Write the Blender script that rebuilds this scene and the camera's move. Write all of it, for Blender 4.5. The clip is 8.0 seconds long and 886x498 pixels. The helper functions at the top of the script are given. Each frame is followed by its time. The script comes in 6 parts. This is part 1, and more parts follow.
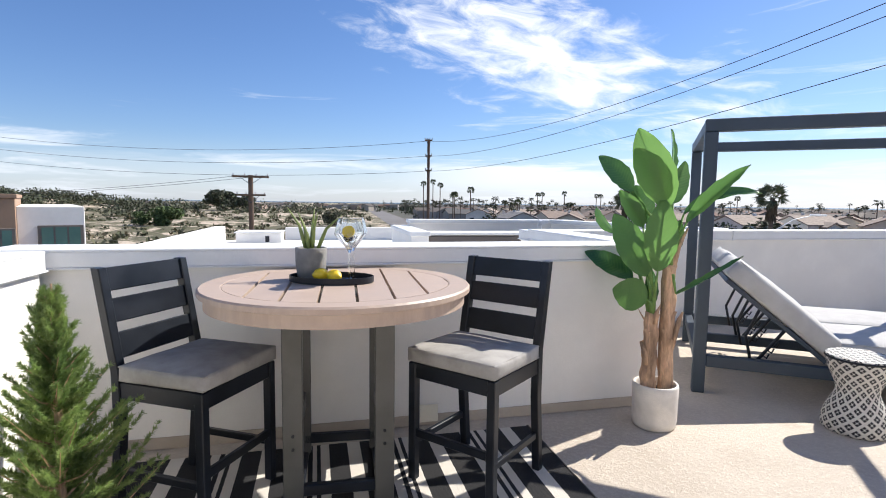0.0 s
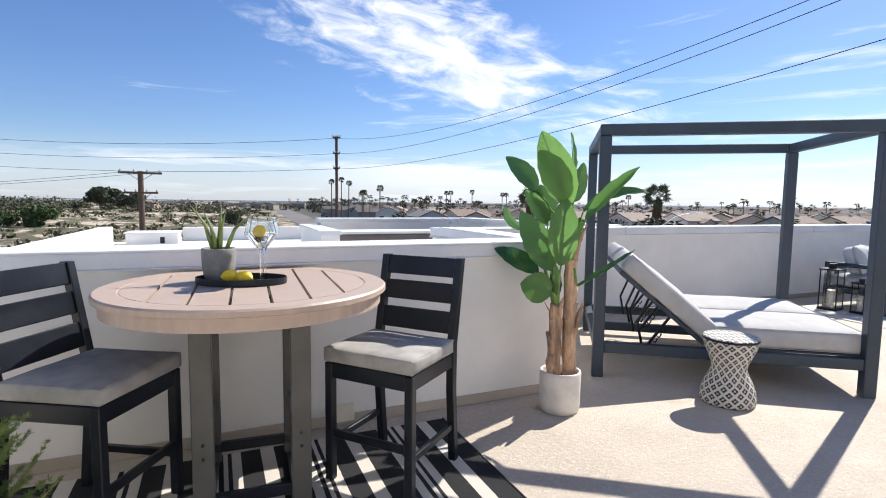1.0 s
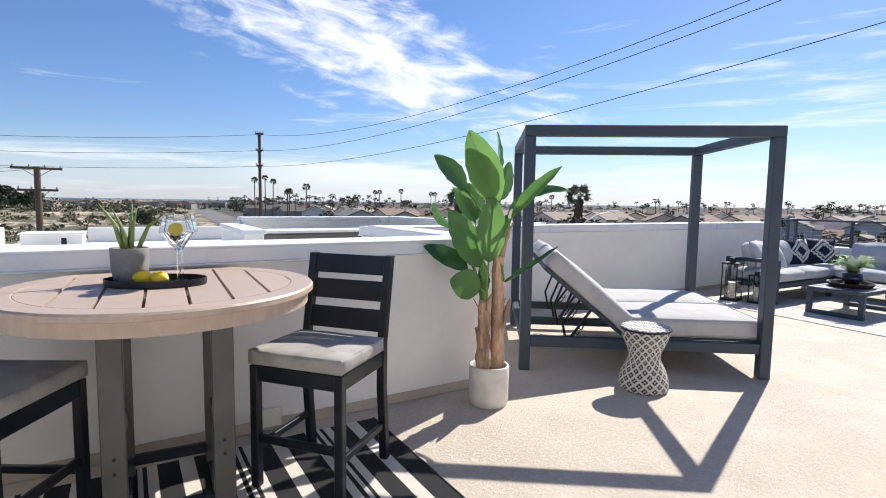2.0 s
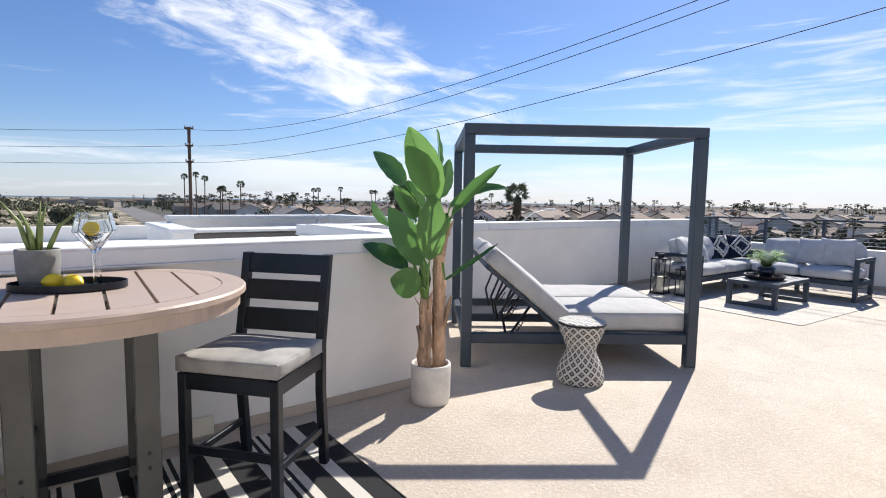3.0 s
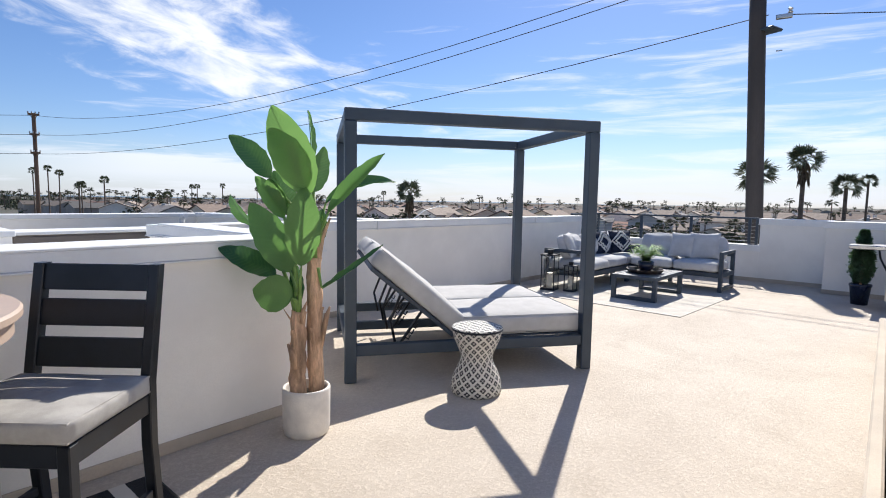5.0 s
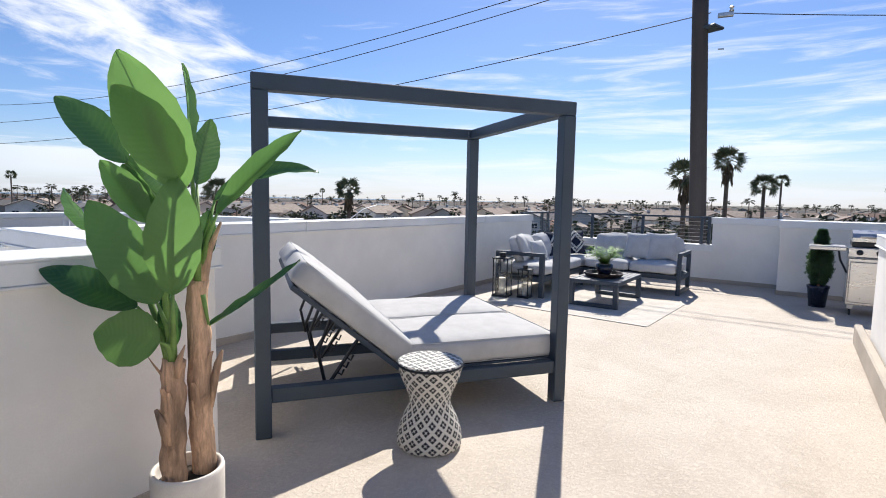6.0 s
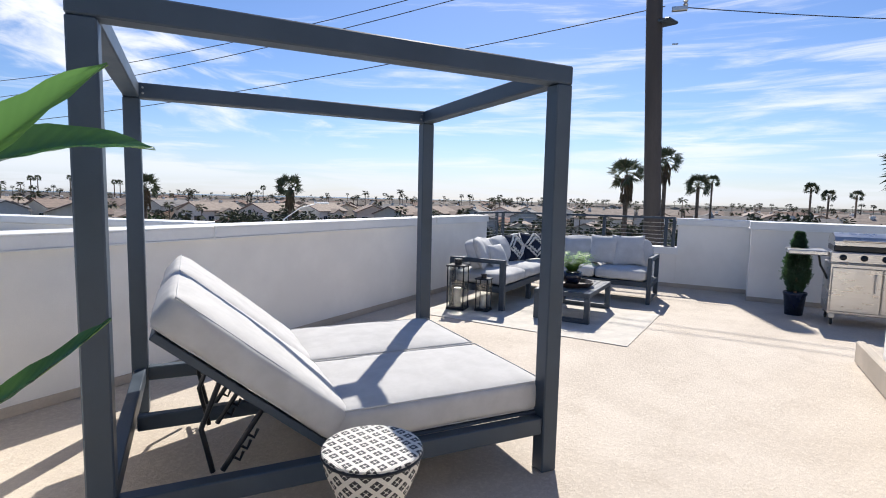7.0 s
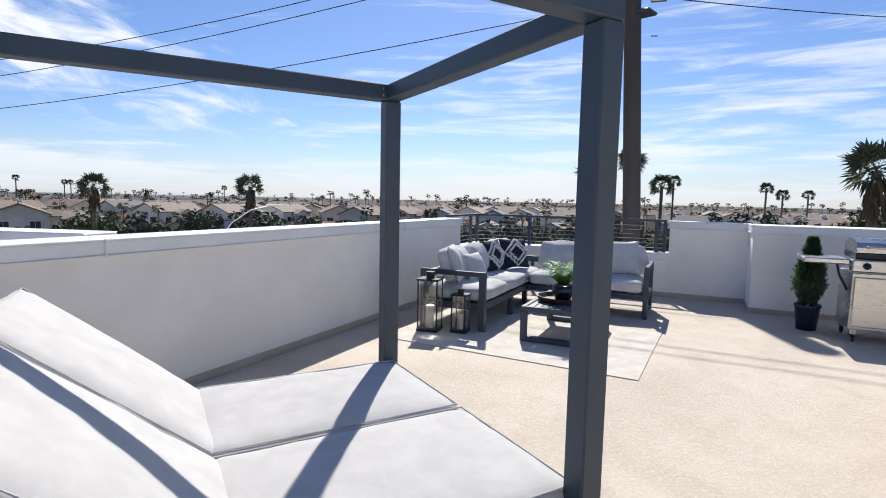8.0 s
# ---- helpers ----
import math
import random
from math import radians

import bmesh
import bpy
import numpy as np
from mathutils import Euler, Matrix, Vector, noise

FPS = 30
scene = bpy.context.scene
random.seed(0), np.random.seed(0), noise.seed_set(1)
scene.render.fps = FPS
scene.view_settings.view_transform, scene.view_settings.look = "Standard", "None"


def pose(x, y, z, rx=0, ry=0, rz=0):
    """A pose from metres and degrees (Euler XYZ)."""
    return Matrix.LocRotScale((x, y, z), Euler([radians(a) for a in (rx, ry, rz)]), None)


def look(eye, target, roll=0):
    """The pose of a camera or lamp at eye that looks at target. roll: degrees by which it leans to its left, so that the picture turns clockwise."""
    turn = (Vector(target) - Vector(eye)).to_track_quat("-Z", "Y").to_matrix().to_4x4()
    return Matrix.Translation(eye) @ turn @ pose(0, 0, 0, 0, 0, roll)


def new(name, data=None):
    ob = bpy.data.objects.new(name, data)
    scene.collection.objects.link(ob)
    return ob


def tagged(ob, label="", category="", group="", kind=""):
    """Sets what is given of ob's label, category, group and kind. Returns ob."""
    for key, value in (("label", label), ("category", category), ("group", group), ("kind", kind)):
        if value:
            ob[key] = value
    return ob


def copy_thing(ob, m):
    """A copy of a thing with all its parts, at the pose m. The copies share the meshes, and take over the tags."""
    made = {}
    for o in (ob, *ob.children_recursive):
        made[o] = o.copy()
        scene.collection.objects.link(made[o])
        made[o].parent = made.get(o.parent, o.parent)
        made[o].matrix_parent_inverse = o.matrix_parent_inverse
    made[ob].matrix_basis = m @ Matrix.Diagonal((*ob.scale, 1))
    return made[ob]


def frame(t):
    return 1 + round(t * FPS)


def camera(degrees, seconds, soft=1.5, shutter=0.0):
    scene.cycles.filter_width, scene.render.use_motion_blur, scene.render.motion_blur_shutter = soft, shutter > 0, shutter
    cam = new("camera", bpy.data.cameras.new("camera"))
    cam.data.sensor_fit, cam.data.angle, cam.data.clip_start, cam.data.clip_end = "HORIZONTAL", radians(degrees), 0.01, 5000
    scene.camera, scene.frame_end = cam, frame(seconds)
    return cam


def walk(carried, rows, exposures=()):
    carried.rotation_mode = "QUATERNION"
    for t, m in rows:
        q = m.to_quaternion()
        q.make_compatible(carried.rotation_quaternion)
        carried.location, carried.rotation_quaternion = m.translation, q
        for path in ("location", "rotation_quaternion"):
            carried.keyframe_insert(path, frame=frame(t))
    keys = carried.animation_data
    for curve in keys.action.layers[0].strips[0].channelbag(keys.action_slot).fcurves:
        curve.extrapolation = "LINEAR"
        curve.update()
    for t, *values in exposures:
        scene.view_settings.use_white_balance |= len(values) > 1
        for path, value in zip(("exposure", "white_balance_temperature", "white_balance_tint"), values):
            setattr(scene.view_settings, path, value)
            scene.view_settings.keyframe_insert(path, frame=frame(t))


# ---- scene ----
cam = camera(80.4, 8.0, 1.0)
PATH = [
    (0, (0.137, -0.323, 1.387), (-0.049, 1.661, 1.209), 0.7),
    (0.5, (0.126, -0.346, 1.387), (0.117, 1.646, 1.209), 0.7),
    (1, (0.115, -0.364, 1.389), (0.27, 1.621, 1.209), 0.7),
    (1.5, (0.114, -0.367, 1.381), (0.412, 1.602, 1.202), 0.8),
    (3, (0.126, -0.338, 1.376), (0.763, 1.549, 1.193), 0.9),
    (3.5, (0.142, -0.316, 1.371), (0.885, 1.532, 1.189), 1.0),
    (4, (0.151, -0.293, 1.371), (0.992, 1.512, 1.189), 1.0),
    (5.5, (0.551, 0.387, 1.355), (1.643, 2.052, 1.168), 1.0),
    (6, (0.782, 0.794, 1.356), (1.974, 2.389, 1.167), 1.1),
    (6.5, (1.065, 1.198, 1.352), (2.349, 2.72, 1.161), 1.2),
    (7, (1.373, 1.596, 1.364), (2.723, 3.059, 1.172), 1.3),
    (7.5, (1.687, 2.003, 1.359), (3.085, 3.42, 1.168), 1.3),
    (8, (2.023, 2.339, 1.381), (3.463, 3.714, 1.192), 1.2),
]
walk(cam, [(t, look(eye, target, roll)) for t, eye, target, roll in PATH], [(0, 0.86, 6500, 10), (1.5, 0.80, 6500, 10), (4, 0.68, 6500, 10), (6.5, 0.69, 6500, 10), (8, 0.62, 6500, 10)])

# ---- world, sun, light ----
SUN_AZ = 39.6      # degrees from +x
SUN_EL = 43.2
world = bpy.data.worlds.new("world")
scene.world = world
world.use_nodes = True


class Net:
    """Small help for wiring shader nodes."""

    def __init__(self, tree):
        self.t = tree
        self.t.nodes.clear()

    def n(self, kind, **sets):
        node = self.t.nodes.new(kind)
        for key, value in sets.items():
            if key in node.inputs:
                self.put(node.inputs[key], value)
            else:
                setattr(node, key, value)
        return node

    def put(self, sock, value):
        if isinstance(value, bpy.types.NodeSocket):
            self.t.links.new(value, sock)
        else:
            sock.default_value = value

    def m(self, op, a, b=0.0, c=0.0, clamp=False):
        node = self.t.nodes.new("ShaderNodeMath")
        node.operation, node.use_clamp = op, clamp
        for i, v in enumerate((a, b, c)):
            self.put(node.inputs[i], v)
        return node.outputs[0]

    def noise(self, vec, scale, detail=4.0, rough=0.55, warp=0.0):
        node = self.n("ShaderNodeTexNoise")
        self.put(node.inputs["Vector"], vec)
        node.inputs["Scale"].default_value, node.inputs["Detail"].default_value = scale, detail
        node.inputs["Roughness"].default_value, node.inputs["Distortion"].default_value = rough, warp
        return node.outputs["Fac"]

    def step(self, v, lo, hi, a=0.0, b=1.0):
        node = self.n("ShaderNodeMapRange", interpolation_type="SMOOTHSTEP")
        self.put(node.inputs["Value"], v)
        for key, x in (("From Min", lo), ("From Max", hi), ("To Min", a), ("To Max", b)):
            self.put(node.inputs[key], x)
        return node.outputs["Result"]

    def mix(self, f, a, b, blend="MIX"):
        node = self.n("ShaderNodeMix", data_type="RGBA", blend_type=blend)
        self.put(node.inputs[0], f)
        self.put(node.inputs[6], a if isinstance(a, bpy.types.NodeSocket) else (*a, 1)[:4])
        self.put(node.inputs[7], b if isinstance(b, bpy.types.NodeSocket) else (*b, 1)[:4])
        return node.outputs[2]

    def scaled(self, vec, s):
        node = self.n("ShaderNodeVectorMath", operation="MULTIPLY")
        self.put(node.inputs[0], vec)
        node.inputs[1].default_value = s
        return node.outputs[0]


def build_sky():
    w = Net(world.node_tree)
    sky = w.n("ShaderNodeTexSky", sky_type="NISHITA", sun_disc=False, sun_elevation=radians(SUN_EL),
              sun_rotation=radians(90 - SUN_AZ), air_density=1.0, dust_density=0.3, ozone_density=3.5, altitude=10)
    d = w.n("ShaderNodeTexCoord").outputs["Generated"]
    xyz = w.n("ShaderNodeSeparateXYZ", Vector=d)
    x, y, z = xyz.outputs
    az = w.m("ARCTAN2", y, x)
    el = w.m("ARCSINE", z)
    flat = w.n("ShaderNodeCombineXYZ", X=az, Y=w.m("MULTIPLY", el, 2.2), Z=0.0).outputs[0]
    warp = w.noise(flat, 5.0, 5, 0.6)
    # fleecy drift of cloud high up, running down to a tip
    ca = w.m("SUBTRACT", az, radians(86))
    ce = w.m("SUBTRACT", el, radians(15.3))
    ce = w.m("SUBTRACT", ce, w.m("MULTIPLY", ca, 0.36))
    far = w.m("SQRT", w.m("ADD", w.m("POWER", w.m("DIVIDE", ca, radians(21)), 2.0), w.m("POWER", w.m("DIVIDE", ce, radians(5.8)), 2.0)))
    streak = w.n("ShaderNodeMapping", vector_type="TEXTURE")
    w.put(streak.inputs["Vector"], flat)
    streak.inputs["Rotation"].default_value = (0, 0, radians(30))
    streak.inputs["Scale"].default_value = (1.0, 0.62, 1.0)
    fleece = w.noise(streak.outputs[0], 8.0, 9, 0.60, 0.5)
    puff = w.step(w.m("ADD", w.m("SUBTRACT", 1.0, far), w.m("MULTIPLY", w.m("SUBTRACT", fleece, 0.5), 3.6)), -0.15, 1.15)
    # long thin veils, thicker towards the horizon
    veil = w.n("ShaderNodeMapping", vector_type="TEXTURE")
    w.put(veil.inputs["Vector"], flat)
    veil.inputs["Scale"].default_value = (1.0, 0.22, 1.0)
    thin = w.noise(veil.outputs[0], 3.6, 7, 0.60, 0.5)
    sunny = w.step(az, radians(62), radians(30), 0.0, 0.12)
    top = w.m("ADD", w.step(el, radians(7), radians(22), 0.0, 0.10), w.step(az, radians(84), radians(100), 0.0, 0.10))
    band = w.step(w.m("SUBTRACT", el, w.m("MULTIPLY", w.m("SUBTRACT", az, radians(75)), 0.04)), radians(5.4), radians(2.2), 0.0, 0.16)
    amount = w.m("SUBTRACT", w.m("ADD", w.m("ADD", thin, band), sunny), top)
    veils = w.m("MULTIPLY", w.step(amount, 0.52, 0.80), 0.72)
    # long bank of cloud low over the horizon, thinning out towards the sun
    rag = w.m("MULTIPLY", w.m("SUBTRACT", w.noise(veil.outputs[0], 9.0, 7, 0.62, 0.3), 0.5), radians(3.2))
    crest = w.m("ADD", w.step(az, radians(54), radians(88), radians(1.2), radians(4.6)), rag)
    bank = w.m("MULTIPLY", w.step(w.m("SUBTRACT", crest, el), 0.0, radians(1.0)), w.step(az, radians(52), radians(64), 0.0, 0.75))
    bank = w.m("MULTIPLY", bank, w.step(az, radians(88), radians(104), 1.0, 0.16))
    bank = w.m("MULTIPLY", bank, w.step(el, radians(0.6), radians(2.4), 0.35, 1.0))
    cover = w.m("MAXIMUM", w.m("MAXIMUM", w.m("MULTIPLY", puff, 0.93), veils), bank)
    cover = w.m("MULTIPLY", cover, w.step(el, radians(-0.4), radians(0.6)))
    cloud = w.mix(w.m("MULTIPLY", warp, 0.5), (7.3, 7.4, 7.6), (5.9, 6.2, 6.8))
    blue = w.n("ShaderNodeHueSaturation", Hue=0.5, Saturation=1.10, Value=0.80, Color=sky.outputs[0]).outputs[0]
    blue = w.mix(1.0, blue, (0.80, 0.835, 1.0), "MULTIPLY")
    colour = w.mix(cover, blue, cloud)
    haze = w.step(el, radians(7.0), radians(-0.5), 0.0, 0.46)
    colour = w.mix(haze, colour, (4.3, 4.85, 5.9))
    back = w.n("ShaderNodeBackground", Color=colour, Strength=SKY)
    w.t.links.new(back.outputs[0], w.n("ShaderNodeOutputWorld").inputs[0])


SKY = 0.097
build_sky()
sun = new("sun", bpy.data.lights.new("sun", "SUN"))
sun.data.energy, sun.data.angle, sun.data.color = 4.25, radians(0.53), (1.0, 0.95, 0.87)
sa, se = radians(SUN_AZ), radians(SUN_EL)
sun.matrix_world = look((0, 0, 0), (-math.cos(sa) * math.cos(se), -math.sin(sa) * math.cos(se), -math.sin(se)))


# ---- materials ----
def material(name, base, rough=0.6, metal=0.0, vary=0.12, scale=6.0, fine=90.0, bump=0.15, depth=0.002, tint=None, spec=0.5, stain=0.0,
             stretch=(1, 1, 1), each=0.0, translucent=0.0):
    """A surface with broad and fine variation, fine relief, and an own shade for each piece (each)."""
    mt = bpy.data.materials.new(name)
    mt.use_nodes = True
    w = Net(mt.node_tree)
    pos = w.scaled(w.n("ShaderNodeTexCoord").outputs["Object"], stretch)
    broad, grain = w.noise(pos, scale, 5, 0.6), w.noise(pos, fine, 4, 0.65)
    dark = tuple(v * (1 - 1.6 * vary) for v in base)
    light = tuple(min(1, v * (1 + 1.3 * vary)) for v in (tint or base))
    col = w.mix(w.step(broad, 0.3, 0.7), dark, light)
    col = w.mix(w.m("MULTIPLY", w.step(grain, 0.35, 0.7), 0.5), col, tuple(v * (1 - vary) for v in base))
    if stain:
        spots = w.noise(pos, scale * 0.45, 7, 0.7, 0.6)
        col = w.mix(w.step(spots, 0.52, 0.72, 0.0, stain), col, tuple(v * 0.62 for v in base))
    if each:
        rnd = w.n("ShaderNodeObjectInfo").outputs["Random"]
        col = w.mix(1.0, col, w.mix(rnd, (1 - each,) * 3, (1 + each,) * 3), "MULTIPLY")
    b = w.n("ShaderNodeBump", Strength=bump, Distance=depth, Height=grain)
    p = w.n("ShaderNodeBsdfPrincipled", Roughness=rough, Metallic=metal)
    p.inputs["Specular IOR Level"].default_value = spec
    w.put(p.inputs["Base Color"], col)
    w.put(p.inputs["Roughness"], w.step(broad, 0.2, 0.8, max(0.03, rough - 0.08), min(1, rough + 0.08)))
    w.put(p.inputs["Normal"], b.outputs[0])
    out = w.n("ShaderNodeOutputMaterial")
    shader = p.outputs[0]
    if translucent:
        tr = w.n("ShaderNodeBsdfTranslucent")
        w.put(tr.inputs["Color"], w.mix(0.5, col, (0.24, 0.46, 0.09)))
        mx = w.n("ShaderNodeMixShader", Fac=translucent)
        w.put(mx.inputs[1], shader)
        w.put(mx.inputs[2], tr.outputs[0])
        shader = mx.outputs[0]
    w.t.links.new(shader, out.inputs[0])
    return mt


STUCCO = material("stucco_white", (0.85, 0.825, 0.78), 0.85, vary=0.05, scale=1.2, fine=140, bump=0.35, depth=0.003, stain=0.06)
CAP = material("painted_metal_coping", (0.80, 0.80, 0.79), 0.45, vary=0.04, scale=2, fine=40, bump=0.05)
TAN = material("deck_upstand", (0.46, 0.40, 0.33), 0.8, vary=0.1, scale=2, fine=80, bump=0.5, depth=0.003)
IRON = material("powder_coated_aluminium", (0.036, 0.055, 0.080), 0.45, vary=0.12, scale=3, fine=300, bump=0.06)
BLACK = material("black_painted_metal", (0.009, 0.012, 0.018), 0.36, vary=0.25, scale=6, fine=200, bump=0.06, spec=0.36)
LEG = material("table_leg_grey", (0.075, 0.075, 0.07), 0.4, vary=0.15, scale=4, fine=200, bump=0.05)
TOP = material("taupe_polywood", (0.43, 0.33, 0.265), 0.5, vary=0.07, scale=5, fine=60, bump=0.12, stretch=(1, 9, 1), each=0.04)
CUSHION = material("light_grey_fabric", (0.505, 0.497, 0.487), 0.92, vary=0.06, scale=8, fine=420, bump=0.5, depth=0.0015, spec=0.2)
SEATPAD = material("stone_grey_fabric", (0.37, 0.355, 0.335), 0.92, vary=0.12, scale=9, fine=380, bump=0.6, depth=0.0015, spec=0.2)
PIPING = material("fabric_piping", (0.50, 0.50, 0.50), 0.9, vary=0.06)
SOFA = material("sofa_grey_fabric", (0.56, 0.56, 0.56), 0.92, vary=0.07, scale=7, fine=400, bump=0.5, depth=0.0015, spec=0.2)
NAVY = material("navy_woven_fabric", (0.022, 0.030, 0.055), 0.95, vary=0.2, scale=20, fine=300, bump=0.6, depth=0.002, spec=0.2)
CREAM = material("cream_tufts", (0.72, 0.70, 0.66), 0.95, vary=0.1, scale=40, fine=300, bump=0.8, depth=0.003, spec=0.1)
CONCRETE = material("grey_concrete", (0.23, 0.225, 0.215), 0.85, vary=0.14, scale=14, fine=160, bump=0.4, stain=0.15)
POT = material("off_white_ceramic", (0.70, 0.66, 0.60), 0.6, vary=0.08, scale=9, fine=120, bump=0.15, stain=0.08)
SOIL = material("potting_soil", (0.045, 0.032, 0.022), 0.95, vary=0.4, scale=40, fine=150, bump=1.0, depth=0.01)
STEM = material("leaf_stalk", (0.20, 0.34, 0.08), 0.45, vary=0.2, scale=10, translucent=0.15)
BARK = material("banana_stem_bark", (0.60, 0.39, 0.25), 0.9, vary=0.45, scale=11, fine=60, bump=1.0, depth=0.014, stretch=(1, 1, 0.25), stain=0.85)
CYPRESS = material("cypress_foliage", (0.135, 0.185, 0.075), 0.6, vary=0.3, scale=9, fine=70, bump=0.1, tint=(0.27, 0.33, 0.11), translucent=0.4)
BOX = material("boxwood_foliage", (0.042, 0.088, 0.055), 0.55, vary=0.4, scale=12, bump=0.1, translucent=0.2)
ALOE = material("aloe_leaf", (0.25, 0.31, 0.09), 0.4, vary=0.2, scale=14, fine=120, bump=0.1, translucent=0.15)
FERN = material("fern_leaf", (0.20, 0.42, 0.045), 0.5, vary=0.25, scale=20, translucent=0.35)
LEMON = material("lemon_peel", (0.80, 0.56, 0.02), 0.38, vary=0.07, scale=12, fine=160, bump=0.45, depth=0.002)
BLUEPOT = material("navy_glazed_pot", (0.010, 0.016, 0.04), 0.25, vary=0.2)
STEEL = material("brushed_stainless", (0.54, 0.53, 0.52), 0.30, 1.0, vary=0.05, scale=3, fine=160, bump=0.015, stretch=(1, 1, 6))
RUBBER = material("black_rubber", (0.02, 0.02, 0.02), 0.7)
WAX = material("cream_candle", (0.75, 0.70, 0.60), 0.6)
GREYTOP = material("grey_aluminium_slats", (0.155, 0.165, 0.18), 0.42, vary=0.1, scale=4, fine=150, bump=0.06, each=0.06)
WOODTRAY = material("dark_wood_tray", (0.045, 0.028, 0.02), 0.5, vary=0.3, scale=12)
WIRE = material("weathered_cable", (0.03, 0.03, 0.035), 0.6)
POLEW = material("weathered_pole_timber", (0.14, 0.095, 0.07), 0.9, vary=0.25, scale=2, fine=30, bump=0.6, depth=0.01, stretch=(1, 1, 0.1), stain=0.3)
BIGPOLE = material("dark_pole_steel", (0.060, 0.052, 0.050), 0.75, vary=0.2, scale=1.5, fine=30, bump=0.2, stretch=(1, 1, 0.2))
PLASTER = material("vent_cover_ivory", (0.78, 0.74, 0.62), 0.5, vary=0.03)
SIDING = material("taupe_siding", (0.165, 0.14, 0.12), 0.7, vary=0.08, scale=3, fine=60, bump=0.2, stretch=(1, 1, 8))
RUGPALE = material("pale_outdoor_rug", (0.60, 0.56, 0.50), 0.95, vary=0.10, scale=5, fine=220, bump=0.8, depth=0.003, stain=0.12)


def glass_material():
    mt = bpy.data.materials.new("clear_glass")
    mt.use_nodes = True
    w = Net(mt.node_tree)
    p = w.n("ShaderNodeBsdfPrincipled", Roughness=0.01, IOR=1.45)
    p.inputs["Base Color"].default_value = (0.97, 0.985, 0.98, 1)
    p.inputs["Transmission Weight"].default_value = 1.0
    w.t.links.new(p.outputs[0], w.n("ShaderNodeOutputMaterial").inputs[0])
    return mt


GLASS = glass_material()


def woven_material():
    """Black and white basket weave: a lattice of pale bands with dark lozenges, each with a pale eye."""
    mt = bpy.data.materials.new("woven_black_white_rattan")
    mt.use_nodes = True
    w = Net(mt.node_tree)
    c = w.n("ShaderNodeSeparateXYZ", Vector=w.n("ShaderNodeTexCoord").outputs["Object"])
    x, y, z = c.outputs
    turn = w.m("MULTIPLY", w.m("ARCTAN2", y, x), 15 / (2 * math.pi))
    up = w.m("MULTIPLY", z, 15.5)
    side_p = w.m("FRACT", w.m("ADD", w.m("ADD", turn, up), 40.0))
    side_q = w.m("FRACT", w.m("ADD", w.m("SUBTRACT", turn, up), 40.0))
    flat_p = w.m("FRACT", w.m("ADD", w.m("MULTIPLY", x, 24.0), 40.0))
    flat_q = w.m("FRACT", w.m("ADD", w.m("MULTIPLY", y, 24.0), 40.0))
    lid = w.m("GREATER_THAN", z, 0.468)
    p = w.m("ADD", w.m("MULTIPLY", lid, flat_p), w.m("MULTIPLY", w.m("SUBTRACT", 1.0, lid), side_p))
    q = w.m("ADD", w.m("MULTIPLY", lid, flat_q), w.m("MULTIPLY", w.m("SUBTRACT", 1.0, lid), side_q))
    dp, dq = w.m("ABSOLUTE", w.m("SUBTRACT", p, 0.5)), w.m("ABSOLUTE", w.m("SUBTRACT", q, 0.5))
    far = w.m("MAXIMUM", dp, dq)
    band = w.m("GREATER_THAN", far, 0.33)
    eye = w.m("LESS_THAN", w.m("ADD", dp, dq), 0.13)
    arms = w.m("MULTIPLY", w.m("LESS_THAN", w.m("MINIMUM", dp, dq), 0.03), w.m("LESS_THAN", far, 0.26))
    pale = w.m("MAXIMUM", band, w.m("MAXIMUM", eye, arms))
    rib = w.m("SINE", w.m("MULTIPLY", w.m("ADD", z, w.m("MULTIPLY", lid, x)), 900.0))
    col = w.mix(pale, (0.018, 0.018, 0.02), (0.70, 0.68, 0.62))
    b = w.n("ShaderNodeBump", Strength=0.6, Distance=0.002, Height=rib)
    s = w.n("ShaderNodeBsdfPrincipled", Roughness=0.55)
    w.put(s.inputs["Base Color"], col)
    w.put(s.inputs["Normal"], b.outputs[0])
    w.t.links.new(s.outputs[0], w.n("ShaderNodeOutputMaterial").inputs[0])
    return mt


